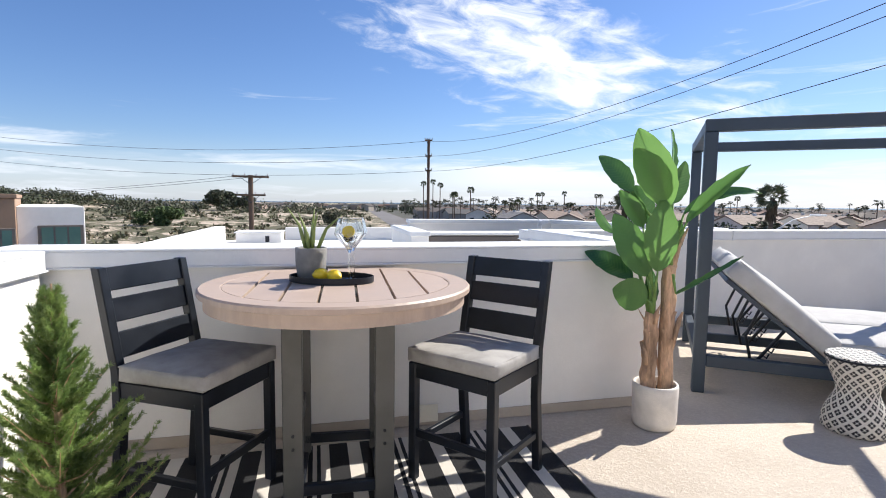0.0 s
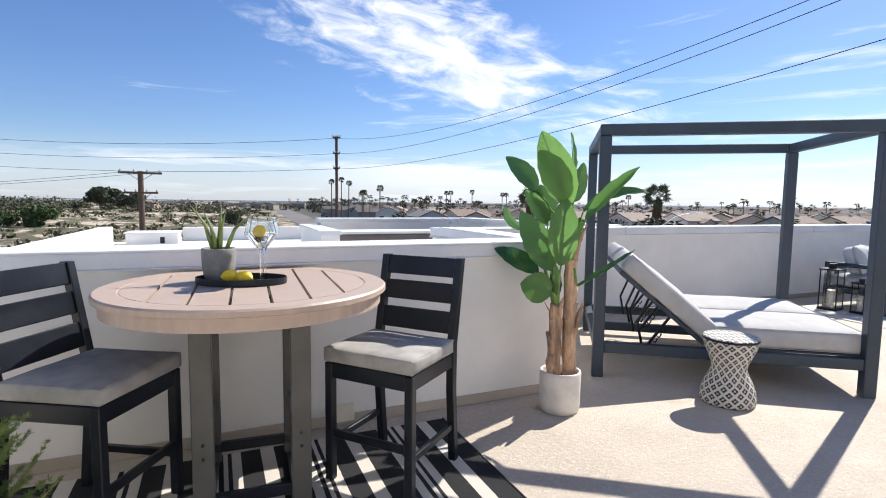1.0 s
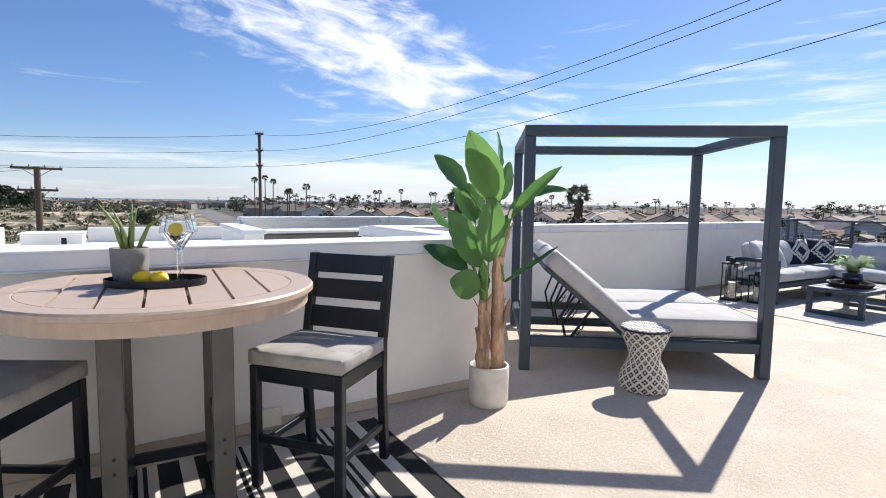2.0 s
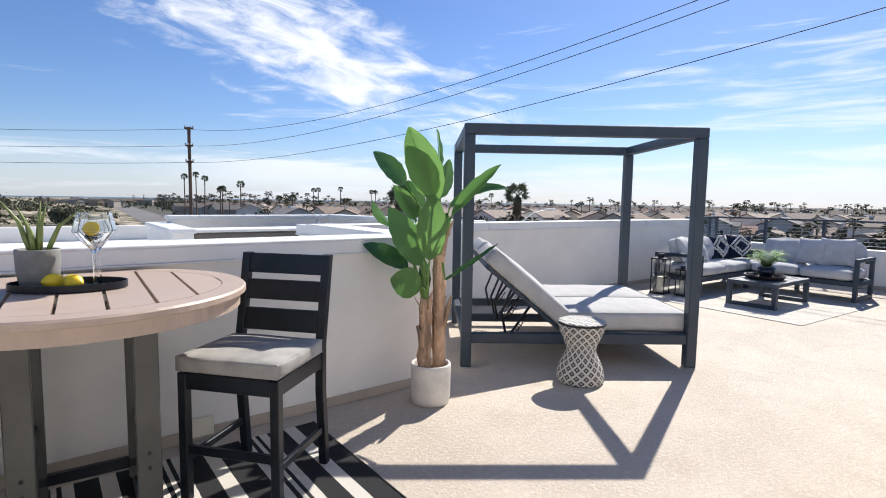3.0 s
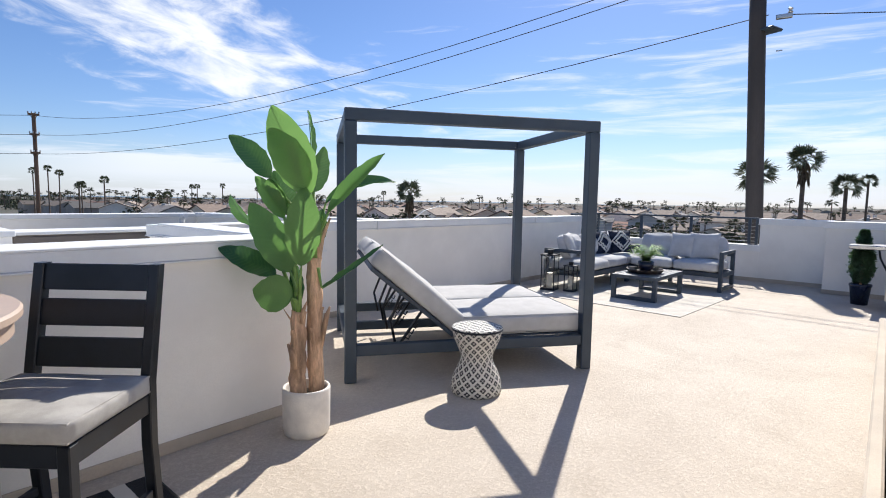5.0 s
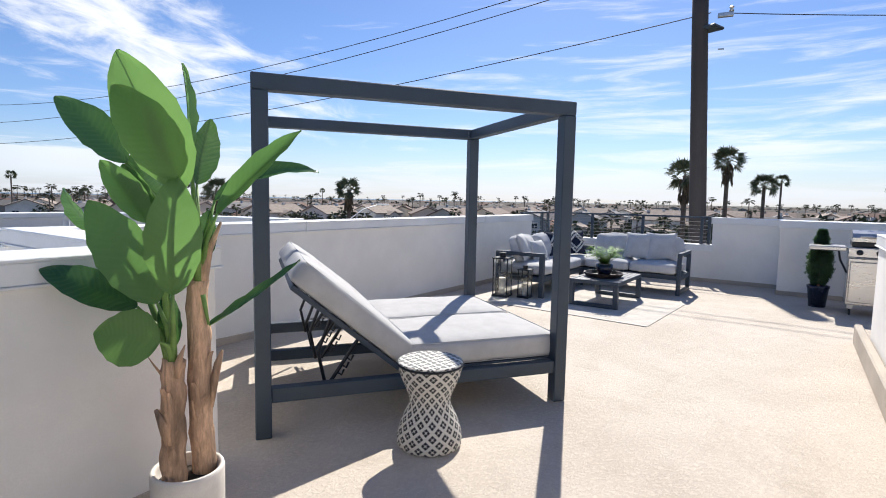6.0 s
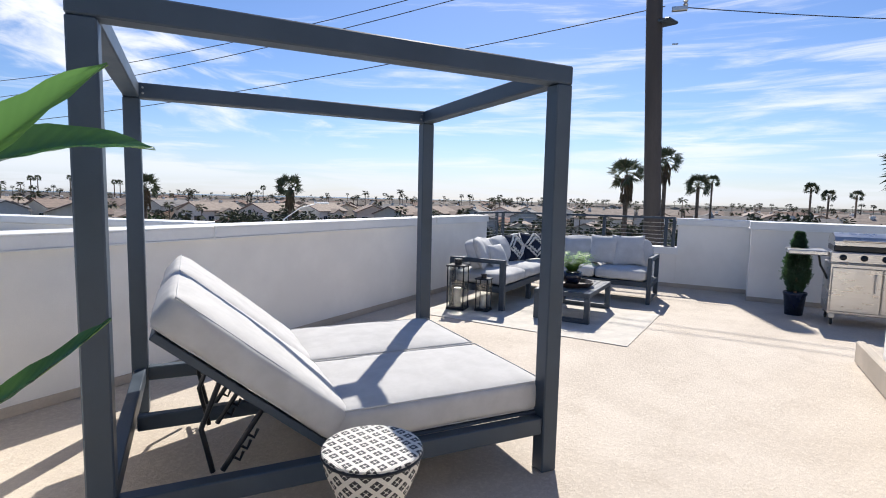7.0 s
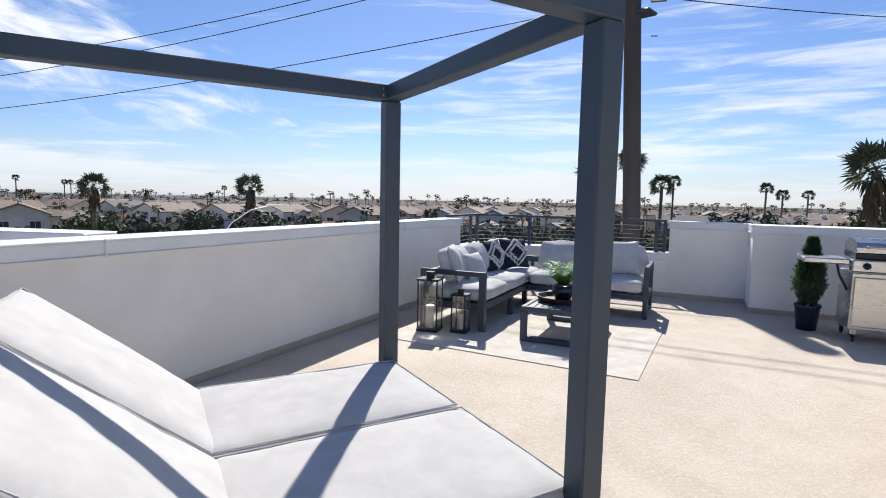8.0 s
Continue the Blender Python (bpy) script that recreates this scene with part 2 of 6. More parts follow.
def striped_material():
    """Black flat-weave with single and grouped cream stripes across its width."""
    mt = bpy.data.materials.new("black_cream_striped_rug")
    mt.use_nodes = True
    w = Net(mt.node_tree)
    pos = w.n("ShaderNodeTexCoord").outputs["Object"]
    x, y, z = w.n("ShaderNodeSeparateXYZ", Vector=pos).outputs
    u = w.m("FRACT", w.m("ADD", w.m("DIVIDE", w.m("ADD", x, w.m("MULTIPLY", w.noise(pos, 60, 2), 0.006)), 0.46), 20.13))
    ramp = w.n("ShaderNodeValToRGB")
    ramp.color_ramp.interpolation = "CONSTANT"
    el = ramp.color_ramp.elements
    dark, pale = (0.012, 0.012, 0.014, 1), (0.62, 0.58, 0.52, 1)
    el[0].position, el[0].color = 0.0, dark
    el[1].position, el[1].color = 0.12, pale
    for at, col in ((0.27, dark), (0.56, pale), (0.66, dark), (0.71, pale), (0.755, dark), (0.80, pale), (0.90, dark)):
        e = el.new(at)
        e.color = col
    w.put(ramp.inputs[0], u)
    edge = w.m("GREATER_THAN", w.m("ABSOLUTE", x), 1.02)
    col = w.mix(edge, ramp.outputs[0], dark[:3])
    fibre = w.m("SINE", w.m("MULTIPLY", y, 1400.0))
    b = w.n("ShaderNodeBump", Strength=0.5, Distance=0.002, Height=w.m("ADD", fibre, w.noise(pos, 200)))
    s = w.n("ShaderNodeBsdfPrincipled", Roughness=0.95)
    w.put(s.inputs["Base Color"], col)
    w.put(s.inputs["Normal"], b.outputs[0])
    w.t.links.new(s.outputs[0], w.n("ShaderNodeOutputMaterial").inputs[0])
    return mt




def deck_material():
    """Sand-coloured deck coating: coarse troweled grain, paler flecks, broad stains."""
    mt = bpy.data.materials.new("deck_coating")
    mt.use_nodes = True
    w = Net(mt.node_tree)
    pos = w.n("ShaderNodeTexCoord").outputs["Object"]
    broad, patch, grit, knock = w.noise(pos, 0.7, 6, 0.65, 0.4), w.noise(pos, 3.2, 5, 0.6), w.noise(pos, 110, 3, 0.75), w.noise(pos, 34, 6, 0.70, 0.3)
    col = w.mix(w.step(broad, 0.32, 0.68), (0.45, 0.385, 0.315), (0.57, 0.50, 0.42))
    col = w.mix(w.step(patch, 0.50, 0.72, 0.0, 0.55), col, (0.41, 0.345, 0.275))
    col = w.mix(w.step(knock, 0.46, 0.62, 0.0, 0.40), col, (0.66, 0.585, 0.49))
    col = w.mix(w.step(grit, 0.52, 0.70, 0.0, 0.55), col, (0.36, 0.29, 0.22))
    h = w.m("ADD", w.m("MULTIPLY", w.step(knock, 0.40, 0.68), 0.7), w.m("MULTIPLY", grit, 0.5))
    b = w.n("ShaderNodeBump", Strength=0.55, Distance=0.006, Height=h)
    s = w.n("ShaderNodeBsdfPrincipled", Roughness=0.78)
    w.put(s.inputs["Base Color"], col)
    w.put(s.inputs["Normal"], b.outputs[0])
    w.t.links.new(s.outputs[0], w.n("ShaderNodeOutputMaterial").inputs[0])
    return mt


def leaf_material(name, low, high, through_light, rough):
    """Banana leaf with fine cross veins, lit through by the sun; each leaf has its own shade."""
    mt = bpy.data.materials.new(name)
    mt.use_nodes = True
    w = Net(mt.node_tree)
    tex = w.n("ShaderNodeTexCoord")
    u, v, _ = w.n("ShaderNodeSeparateXYZ", Vector=tex.outputs["UV"]).outputs
    pos = tex.outputs["Object"]
    side = w.m("ABSOLUTE", w.m("SUBTRACT", u, 0.5))
    vein = w.m("SINE", w.m("ADD", w.m("MULTIPLY", w.m("SUBTRACT", v, w.m("MULTIPLY", side, 0.28)), 95.0), w.m("MULTIPLY", w.noise(pos, 12, 3), 5.0)))
    rnd = w.n("ShaderNodeObjectInfo").outputs["Random"]
    col = w.mix(rnd, low, high)
    col = w.mix(w.step(w.noise(pos, 9, 4), 0.4, 0.7, 0.0, 0.25), col, (0.12, 0.25, 0.06))
    col = w.mix(w.step(vein, -0.2, 1.0, 0.0, 0.10), col, (0.13, 0.27, 0.08))
    col = w.mix(w.step(side, 0.48, 0.5, 0.0, 0.3), col, (0.16, 0.20, 0.07))
    b = w.n("ShaderNodeBump", Strength=0.14, Distance=0.003, Height=vein)
    p = w.n("ShaderNodeBsdfPrincipled", Roughness=rough)
    w.put(p.inputs["Base Color"], col)
    w.put(p.inputs["Normal"], b.outputs[0])
    tr = w.n("ShaderNodeBsdfTranslucent")
    w.put(tr.inputs["Color"], w.mix(0.55, col, (0.23, 0.47, 0.12)))
    mx = w.n("ShaderNodeMixShader", Fac=through_light)
    w.put(mx.inputs[1], p.outputs[0])
    w.put(mx.inputs[2], tr.outputs[0])
    w.t.links.new(mx.outputs[0], w.n("ShaderNodeOutputMaterial").inputs[0])
    return mt


# lit and shaded leaf: the darker one has shade and glossy uppers in its colour
LEAF = leaf_material("banana_leaf_lit_pale", (0.080, 0.185, 0.048), (0.145, 0.275, 0.072), 0.46, 0.40)
LEAF_SHADED = leaf_material("banana_leaf_shaded_green", (0.014, 0.070, 0.032), (0.030, 0.105, 0.045), 0.22, 0.22)
WOVEN, STRIPED, DECK = woven_material(), striped_material(), deck_material()

# ---- mesh helpers ----
BUILDING = Matrix.Rotation(radians(18), 4, "Z")     # the deck's own axes: u along, v across


def place(u, v, z=0.0, turn=0.0):
    """A pose on the deck, in the building's axes."""
    return BUILDING @ pose(u, v, z, 0, 0, turn)


def thing(name, label, category, m=Matrix(), group="", kind=""):
    ob = new(name)
    ob.empty_display_size = 0.1
    ob.matrix_basis = m
    return tagged(ob, label, category, group, kind)


def part(name, bm, mt, parent=None, label="", smooth=False, m=None):
    me = bpy.data.meshes.new(name)
    bm.to_mesh(me)
    bm.free()
    me.materials.append(mt)
    if smooth:
        me.polygons.foreach_set("use_smooth", [True] * len(me.polygons))
    return attach(name, me, parent, label, m)


def attach(name, me, parent=None, label="", m=None):
    ob = new(name, me)
    ob.parent = parent
    if m is not None:
        ob.matrix_basis = m
    if label:
        ob["label"] = label
    return ob


def box(bm, x0, y0, z0, x1, y1, z1, bev=0.0, m=None, seg=1):
    mt = Matrix.LocRotScale(((x0 + x1) / 2, (y0 + y1) / 2, (z0 + z1) / 2), None, (x1 - x0, y1 - y0, z1 - z0))
    made = bmesh.ops.create_cube(bm, size=1, matrix=(m or Matrix()) @ mt)["verts"]
    if bev:
        edges = list({e for v in made for e in v.link_edges})
        bmesh.ops.bevel(bm, geom=edges, offset=bev, segments=seg, affect="EDGES", profile=0.5)
    return bm


def boxed(x0, y0, z0, x1, y1, z1, bev=0.0, m=None, seg=1):
    return box(bmesh.new(), x0, y0, z0, x1, y1, z1, bev, m, seg)


def bar(bm, a, b, w, d, bev=0.003, spin=0.0):
    """A square bar from a to b."""
    a, b = Vector(a), Vector(b)
    q = (b - a).to_track_quat("Z", "Y").to_matrix().to_4x4()
    return box(bm, -w / 2, -d / 2, 0, w / 2, d / 2, (b - a).length, bev, Matrix.Translation(a) @ q @ Matrix.Rotation(spin, 4, "Z"))


def lathe(bm, rows, n=24, m=Matrix(), bend=None):
    """Rows of radius and height turned round z; a zero radius closes the end."""
    rings = []
    for r, z in rows:
        if r < 1e-5:
            rings.append([bm.verts.new(m @ Vector((0, 0, z)))])
        else:
            rings.append([bm.verts.new(m @ Vector((r * math.cos(6.28318 * i / n), r * math.sin(6.28318 * i / n), z))) for i in range(n)])
    for a, b in zip(rings, rings[1:]):
        for i in range(n):
            j = (i + 1) % n
            if len(a) == 1 and len(b) > 1:
                bm.faces.new((a[0], b[j], b[i]))
            elif len(b) == 1 and len(a) > 1:
                bm.faces.new((a[i], a[j], b[0]))
            elif len(a) > 1:
                bm.faces.new((a[i], a[j], b[j], b[i]))
    return bm


def tube(bm, pts, radii, n=8, m=Matrix(), rough=0.0, rnd=None):
    """A round tube through points, with a radius for each or for all."""
    pts = [Vector(p) for p in pts]
    radii = radii if isinstance(radii, (list, tuple)) else [radii] * len(pts)
    rings, side = [], None
    for k, p in enumerate(pts):
        along = (pts[min(k + 1, len(pts) - 1)] - pts[max(k - 1, 0)]).normalized()
        side = along.orthogonal().normalized() if side is None else (side - along * side.dot(along)).normalized()
        up = along.cross(side)
        ring = []
        for i in range(n):
            r = radii[k] * (1 + (rnd.uniform(-rough, rough) if rnd else 0))
            ring.append(bm.verts.new(m @ (p + r * (side * math.cos(6.28318 * i / n) + up * math.sin(6.28318 * i / n)))))
        rings.append(ring)
    for a, b in zip(rings, rings[1:]):
        for i in range(n):
            j = (i + 1) % n
            bm.faces.new((a[i], a[j], b[j], b[i]))
    bm.faces.new(rings[0][::-1])
    bm.faces.new(rings[-1])
    return bm


def pad(bm, x0, y0, z0, x1, y1, z1, puff=0.02, soft=0.03, cuts=9, m=Matrix(), lump=0.004, seed=0):
    """A stuffed cushion: rounded edges, crowned faces and small uneven hollows."""
    made = bmesh.ops.create_cube(bm, size=2)["verts"]
    edges = list({e for v in made for e in v.link_edges})
    bmesh.ops.subdivide_edges(bm, edges=edges, cuts=cuts, use_grid_fill=True)
    verts = list(bm.verts)
    hx, hy, hz = (x1 - x0) / 2, (y1 - y0) / 2, (z1 - z0) / 2
    mid = Vector(((x0 + x1) / 2, (y0 + y1) / 2, (z0 + z1) / 2))
    for v in verts:
        p = v.co.copy()
        q = Vector((p.x * hx, p.y * hy, p.z * hz))
        inner = Vector((max(-hx + soft, min(hx - soft, q.x)), max(-hy + soft, min(hy - soft, q.y)), max(-hz + soft, min(hz - soft, q.z))))
        off = q - inner
        if off.length > soft:
            q = inner + off.normalized() * soft
        crown = (1 - p.x ** 2) * (1 - p.y ** 2)
        q.z += puff * crown * (1 if p.z > 0 else -0.3) * abs(p.z)
        q.x += puff * 0.5 * (1 - p.y ** 2) * (1 - p.z ** 2) * p.x * abs(p.x)
        q.y += puff * 0.5 * (1 - p.x ** 2) * (1 - p.z ** 2) * p.y * abs(p.y)
        q += lump * noise.noise_vector((q + mid) * 7 + Vector((seed * 9.1, 0, 0)))
        v.co = m @ (mid + q)
    return bm


def raw(name, verts, faces, mt, parent=None, label="", smooth=False):
    me = bpy.data.meshes.new(name)
    me.from_pydata(verts, [], faces)
    me.materials.append(mt)
    if smooth:
        me.polygons.foreach_set("use_smooth", [True] * len(me.polygons))
    return attach(name, me, parent, label)


# ---- the deck and its walls ----
WALL_H, NORTH_H, EAST_H = 1.10, 1.12, 1.13


def deck():
    bm = boxed(-1.67, -3.2, -0.35, 11.36, 5.1, 0.0)
    ob = part("floor", bm, DECK, m=BUILDING)
    tagged(ob, "sand-coloured textured roof deck coating in sunlight", "floor", kind="structure")


def parapet(name, u0, v0, u1, v1, h, faces, label, seams=(), skew=0.0):
    """A stuccoed wall with a metal coping and a coated upstand; faces names the sides that stand on the deck."""
    m = BUILDING @ Matrix.Translation((u0, v0, 0)) @ Matrix.Rotation(radians(skew), 4, "Z") @ Matrix.Translation((-u0, -v0, 0))
    ob = part(name, boxed(u0, v0, -0.3, u1, v1, h - 0.085, 0.004), STUCCO, m=m)
    tagged(ob, label, "wall", kind="structure")
    bm = boxed(u0 - 0.022, v0 - 0.022, h - 0.016, u1 + 0.022, v1 + 0.022, h, 0.004)
    box(bm, u0 - 0.020, v0 - 0.020, h - 0.095, u1 + 0.020, v1 + 0.020, h - 0.0165, 0.002)
    part("coping", bm, CAP, ob, "white painted metal coping")
    bm = boxed(u0 - 0.030, v0 - 0.030, h - 0.108, u1 + 0.030, v1 + 0.030, h - 0.096, 0.003)
    part("drip_edge", bm, CAP, ob)
    t = 0.012
    for f in faces:
        sides = {"u0": (u0 - t, v0, u0 - 0.001, v1), "u1": (u1 + 0.001, v0, u1 + t, v1), "v0": (u0, v0 - t, u1, v0 - 0.001), "v1": (u0, v1 + 0.001, u1, v1 + t)}
        a, b, c, d = sides[f]
        part("baseboard", boxed(a, b, 0.001, c, d, 0.068, 0.003), TAN, ob, "sand-coloured coated upstand")
    for u in seams:
        part("seam", boxed(u - 0.006, v0 - 0.034, h - 0.112, u + 0.006, v0 - 0.0225, h + 0.001, 0.002), CAP, ob)
    for u in [u0 + 0.35 + 0.72 * k for k in range(int((u1 - u0) / 0.72))] if "v0" in faces else []:
        bm = lathe(bmesh.new(), [(0, -0.004), (0.006, -0.003), (0.006, 0), (0, 0)], 8, Matrix.Translation((u, v0 - 0.0205, h - 0.06)) @ Matrix.Rotation(radians(90), 4, "X"))
        part("rivet", bm, CAP, ob)
    return ob


deck()
parapet("wall_north", -1.645, 2.71, 2.375, 3.02, NORTH_H, ["v0"], "white stuccoed parapet wall with metal coping behind the bar table", [1.95], 1.4)
parapet("wall_return", 2.13, 3.13, 2.375, 4.819, NORTH_H - 0.004, ["u1"], "white stuccoed parapet return wall behind the banana plant")
parapet("wall_back", 2.13, 4.82, 9.95, 5.09, WALL_H, ["v0"], "long white stuccoed parapet wall behind the daybed", [4.6, 8.2])
parapet("wall_west", -1.645, -3.2, -1.375, 2.64, NORTH_H - 0.004, ["u1"], "sunlit white stuccoed parapet wall beside the cypress")
parapet("wall_back_low", 9.98, 4.82, 11.35, 5.09, 0.65, ["v0"], "low white stuccoed end of the long wall under the railing")
parapet("wall_east_low", 11.08, 1.9405, 11.35, 4.77, 0.65, ["u0"], "low white stuccoed wall that carries the cable railing")
parapet("wall_east", 11.08, 0.9205, 11.35, 1.94, EAST_H, ["u0"], "white stuccoed parapet wall beside the cable railing")
parapet("wall_pier", 10.42, -3.2, 11.0795, 0.92, EAST_H + 0.003, ["u0", "v1"], "white stuccoed thick wall behind the grill")
parapet("wall_stair", 1.65, -0.375, 7.05, -0.105, NORTH_H, ["v1", "u0"], "white stuccoed half wall beside the stairwell", (), 1.4)
parapet("wall_south", -1.37, -3.2, 10.4, -2.95, WALL_H, ["v1"], "plain white stuccoed parapet wall")
# added tall wall behind the camera, never in view: bounces sun onto the shaded parapet
parapet("wall_bounce", -1.37, -1.75, 6.2, -1.50, 2.75, ["v1"], "plain white stuccoed wall, unseen, added to bounce sunlight")
kerb = part("kerb", boxed(0.7, -0.0935, 0.001, 5.87, -0.025, 0.20, 0.012), TAN, m=BUILDING @ pose(1.68, 0.0, 0, 0, 0, 1.4))
tagged(kerb, "low sand-coloured coated kerb at the stairwell wall", "kerb", kind="structure")


def railing():
    ob = thing("cable_railing", "dark metal cable railing on the low parapet", "railing", place(11.21, 1.99))
    for v in (0.02, 0.14, 1.15, 2.12, 3.07):
        part("post", boxed(-0.025, v - 0.025, 0.65, 0.025, v + 0.025, 1.11, 0.004), IRON, ob)
    part("base_plate", boxed(-0.05, 0.0, 0.652, 0.05, 0.12, 0.662, 0.002), IRON, ob)
    part("top_rail", boxed(-0.03, 0.0, 1.11, 0.03, 3.10, 1.145, 0.006), IRON, ob)
    part("top_rail", boxed(-1.22, 3.04, 1.11, -0.031, 3.10, 1.145, 0.006), IRON, ob)
    for u in (-0.30, -1.19):
        part("post", boxed(u - 0.025, 3.045, 0.65, u + 0.025, 3.095, 1.11, 0.004), IRON, ob)
    for k in range(6):
        z = 0.715 + 0.066 * k
        part("cable", tube(bmesh.new(), [(0, 0.02, z), (0, 3.07, z)], 0.005, 6), STEEL, ob)
        part("cable", tube(bmesh.new(), [(-1.19, 3.07, z), (-0.03, 3.07, z)], 0.005, 6), STEEL, ob)


railing()
vent = part("vent_cover", boxed(-0.085, -0.014, -0.055, 0.085, 0.0, 0.055, 0.004), PLASTER, m=BUILDING @ pose(0.62, 2.7525, 0.08, 0, 0, 1.4))
tagged(vent, "small ivory rectangular outlet cover low on the parapet", "outlet cover")


# ---- bar table and chairs ----
def slatted_disc(radius, z0, z1, rim, slats):
    """Boards cut to a round outline inside a rim."""
    boards = []
    inner = radius - rim
    pitch = 2 * inner / slats
    for k in range(slats):
        a, b = -inner + k * pitch + 0.0065, -inner + (k + 1) * pitch - 0.0065
        outline = []
        for i in range(13):
            x = a + (b - a) * i / 12
            outline.append((x, math.sqrt(max(0.0, inner ** 2 - x * x)) - 0.0))
        pts = outline + [(x, -y) for x, y in outline[::-1]]
        clean = []
        for p in pts:
            if not clean or (Vector(p) - Vector(clean[-1])).length > 0.002:
                clean.append(p)
        if (Vector(clean[0]) - Vector(clean[-1])).length < 0.002:
            clean.pop()
        bm = bmesh.new()
        low, high = [bm.verts.new((x, y, z0)) for x, y in clean], [bm.verts.new((x, y, z1)) for x, y in clean]
        bm.faces.new(low[::-1])
        bm.faces.new(high)
        for i in range(len(clean)):
            j = (i + 1) % len(clean)
            bm.faces.new((low[i], low[j], high[j], high[i]))
        boards.append(bm)
    return boards


def bar_table(m):
    ob = thing("bar_table", "round taupe slatted bar table on dark metal legs", "table", m)
    R, H = 0.625, 0.99
    rim = [(R - 0.10, H - 0.03), (R - 0.10, H - 0.002), (R - 0.094, H), (R - 0.008, H), (R, H - 0.008), (R, H - 0.028), (R - 0.012, H - 0.032),
           (R - 0.025, H - 0.034), (R - 0.025, H - 0.088), (R - 0.04, H - 0.09), (R - 0.04, H - 0.03), (R - 0.10, H - 0.03)]
    part("rim", lathe(bmesh.new(), rim, 72), TOP, ob, smooth=False)
    for bm in slatted_disc(R - 0.002, H - 0.024, H - 0.001, 0.10, 7):
        part("slat", bm, TOP, ob)
    for s in (-1, 1):
        part("batten", boxed(-0.5, s * 0.22 - 0.03, H - 0.06, 0.5, s * 0.22 + 0.03, H - 0.025, 0.003), LEG, ob)
    for sx in (-1, 1):
        for sy in (-1, 1):
            leg = part("leg", boxed(sx * 0.198 - 0.043, sy * 0.26 - 0.02, 0.03, sx * 0.198 + 0.043, sy * 0.26 + 0.02, H - 0.06, 0.004), LEG, ob)
            for z in (0.30, 0.36):
                part("bolt", lathe(bmesh.new(), [(0, 0.006), (0.007, 0.004), (0.008, 0), (0, 0)], 10,
                                   Matrix.Translation((sx * 0.198, sy * 0.28, z)) @ Matrix.Rotation(radians(-90 * sy), 4, "X")), BLACK, leg)
    for sx in (-1, 1):
        part("foot_bar", boxed(sx * 0.198 - 0.03, -0.36, 0.0, sx * 0.198 + 0.03, 0.36, 0.035, 0.006), BLACK, ob)
        part("stretcher", boxed(sx * 0.198 - 0.02, -0.24, 0.29, sx * 0.198 + 0.02, 0.24, 0.37, 0.006), BLACK, ob)
    part("cross_bar", boxed(-0.19, 0.24, 0.08, 0.19, 0.275, 0.13, 0.005), BLACK, ob)
    part("cross_bar", boxed(-0.19, -0.275, 0.08, 0.19, -0.24, 0.13, 0.005), BLACK, ob)
    return ob


def bent_bar(pts, w, d):
    """One square bar that bends at each of its points, in the plane across x."""
    bm = bmesh.new()
    rings = [[bm.verts.new((x + a * w / 2, y + b * d / 2, z)) for a, b in ((-1, -1), (1, -1), (1, 1), (-1, 1))] for x, y, z in pts]
    for low, high in zip(rings, rings[1:]):
        for i in range(4):
            j = (i + 1) % 4
            bm.faces.new((low[i], low[j], high[j], high[i]))
    bm.faces.new(rings[0][::-1])
    bm.faces.new(rings[-1])
    bmesh.ops.bevel(bm, geom=[e for e in bm.edges if abs(e.verts[0].co.z - e.verts[1].co.z) > 0.01], offset=0.004, segments=1, affect="EDGES", profile=0.5)
    return bm


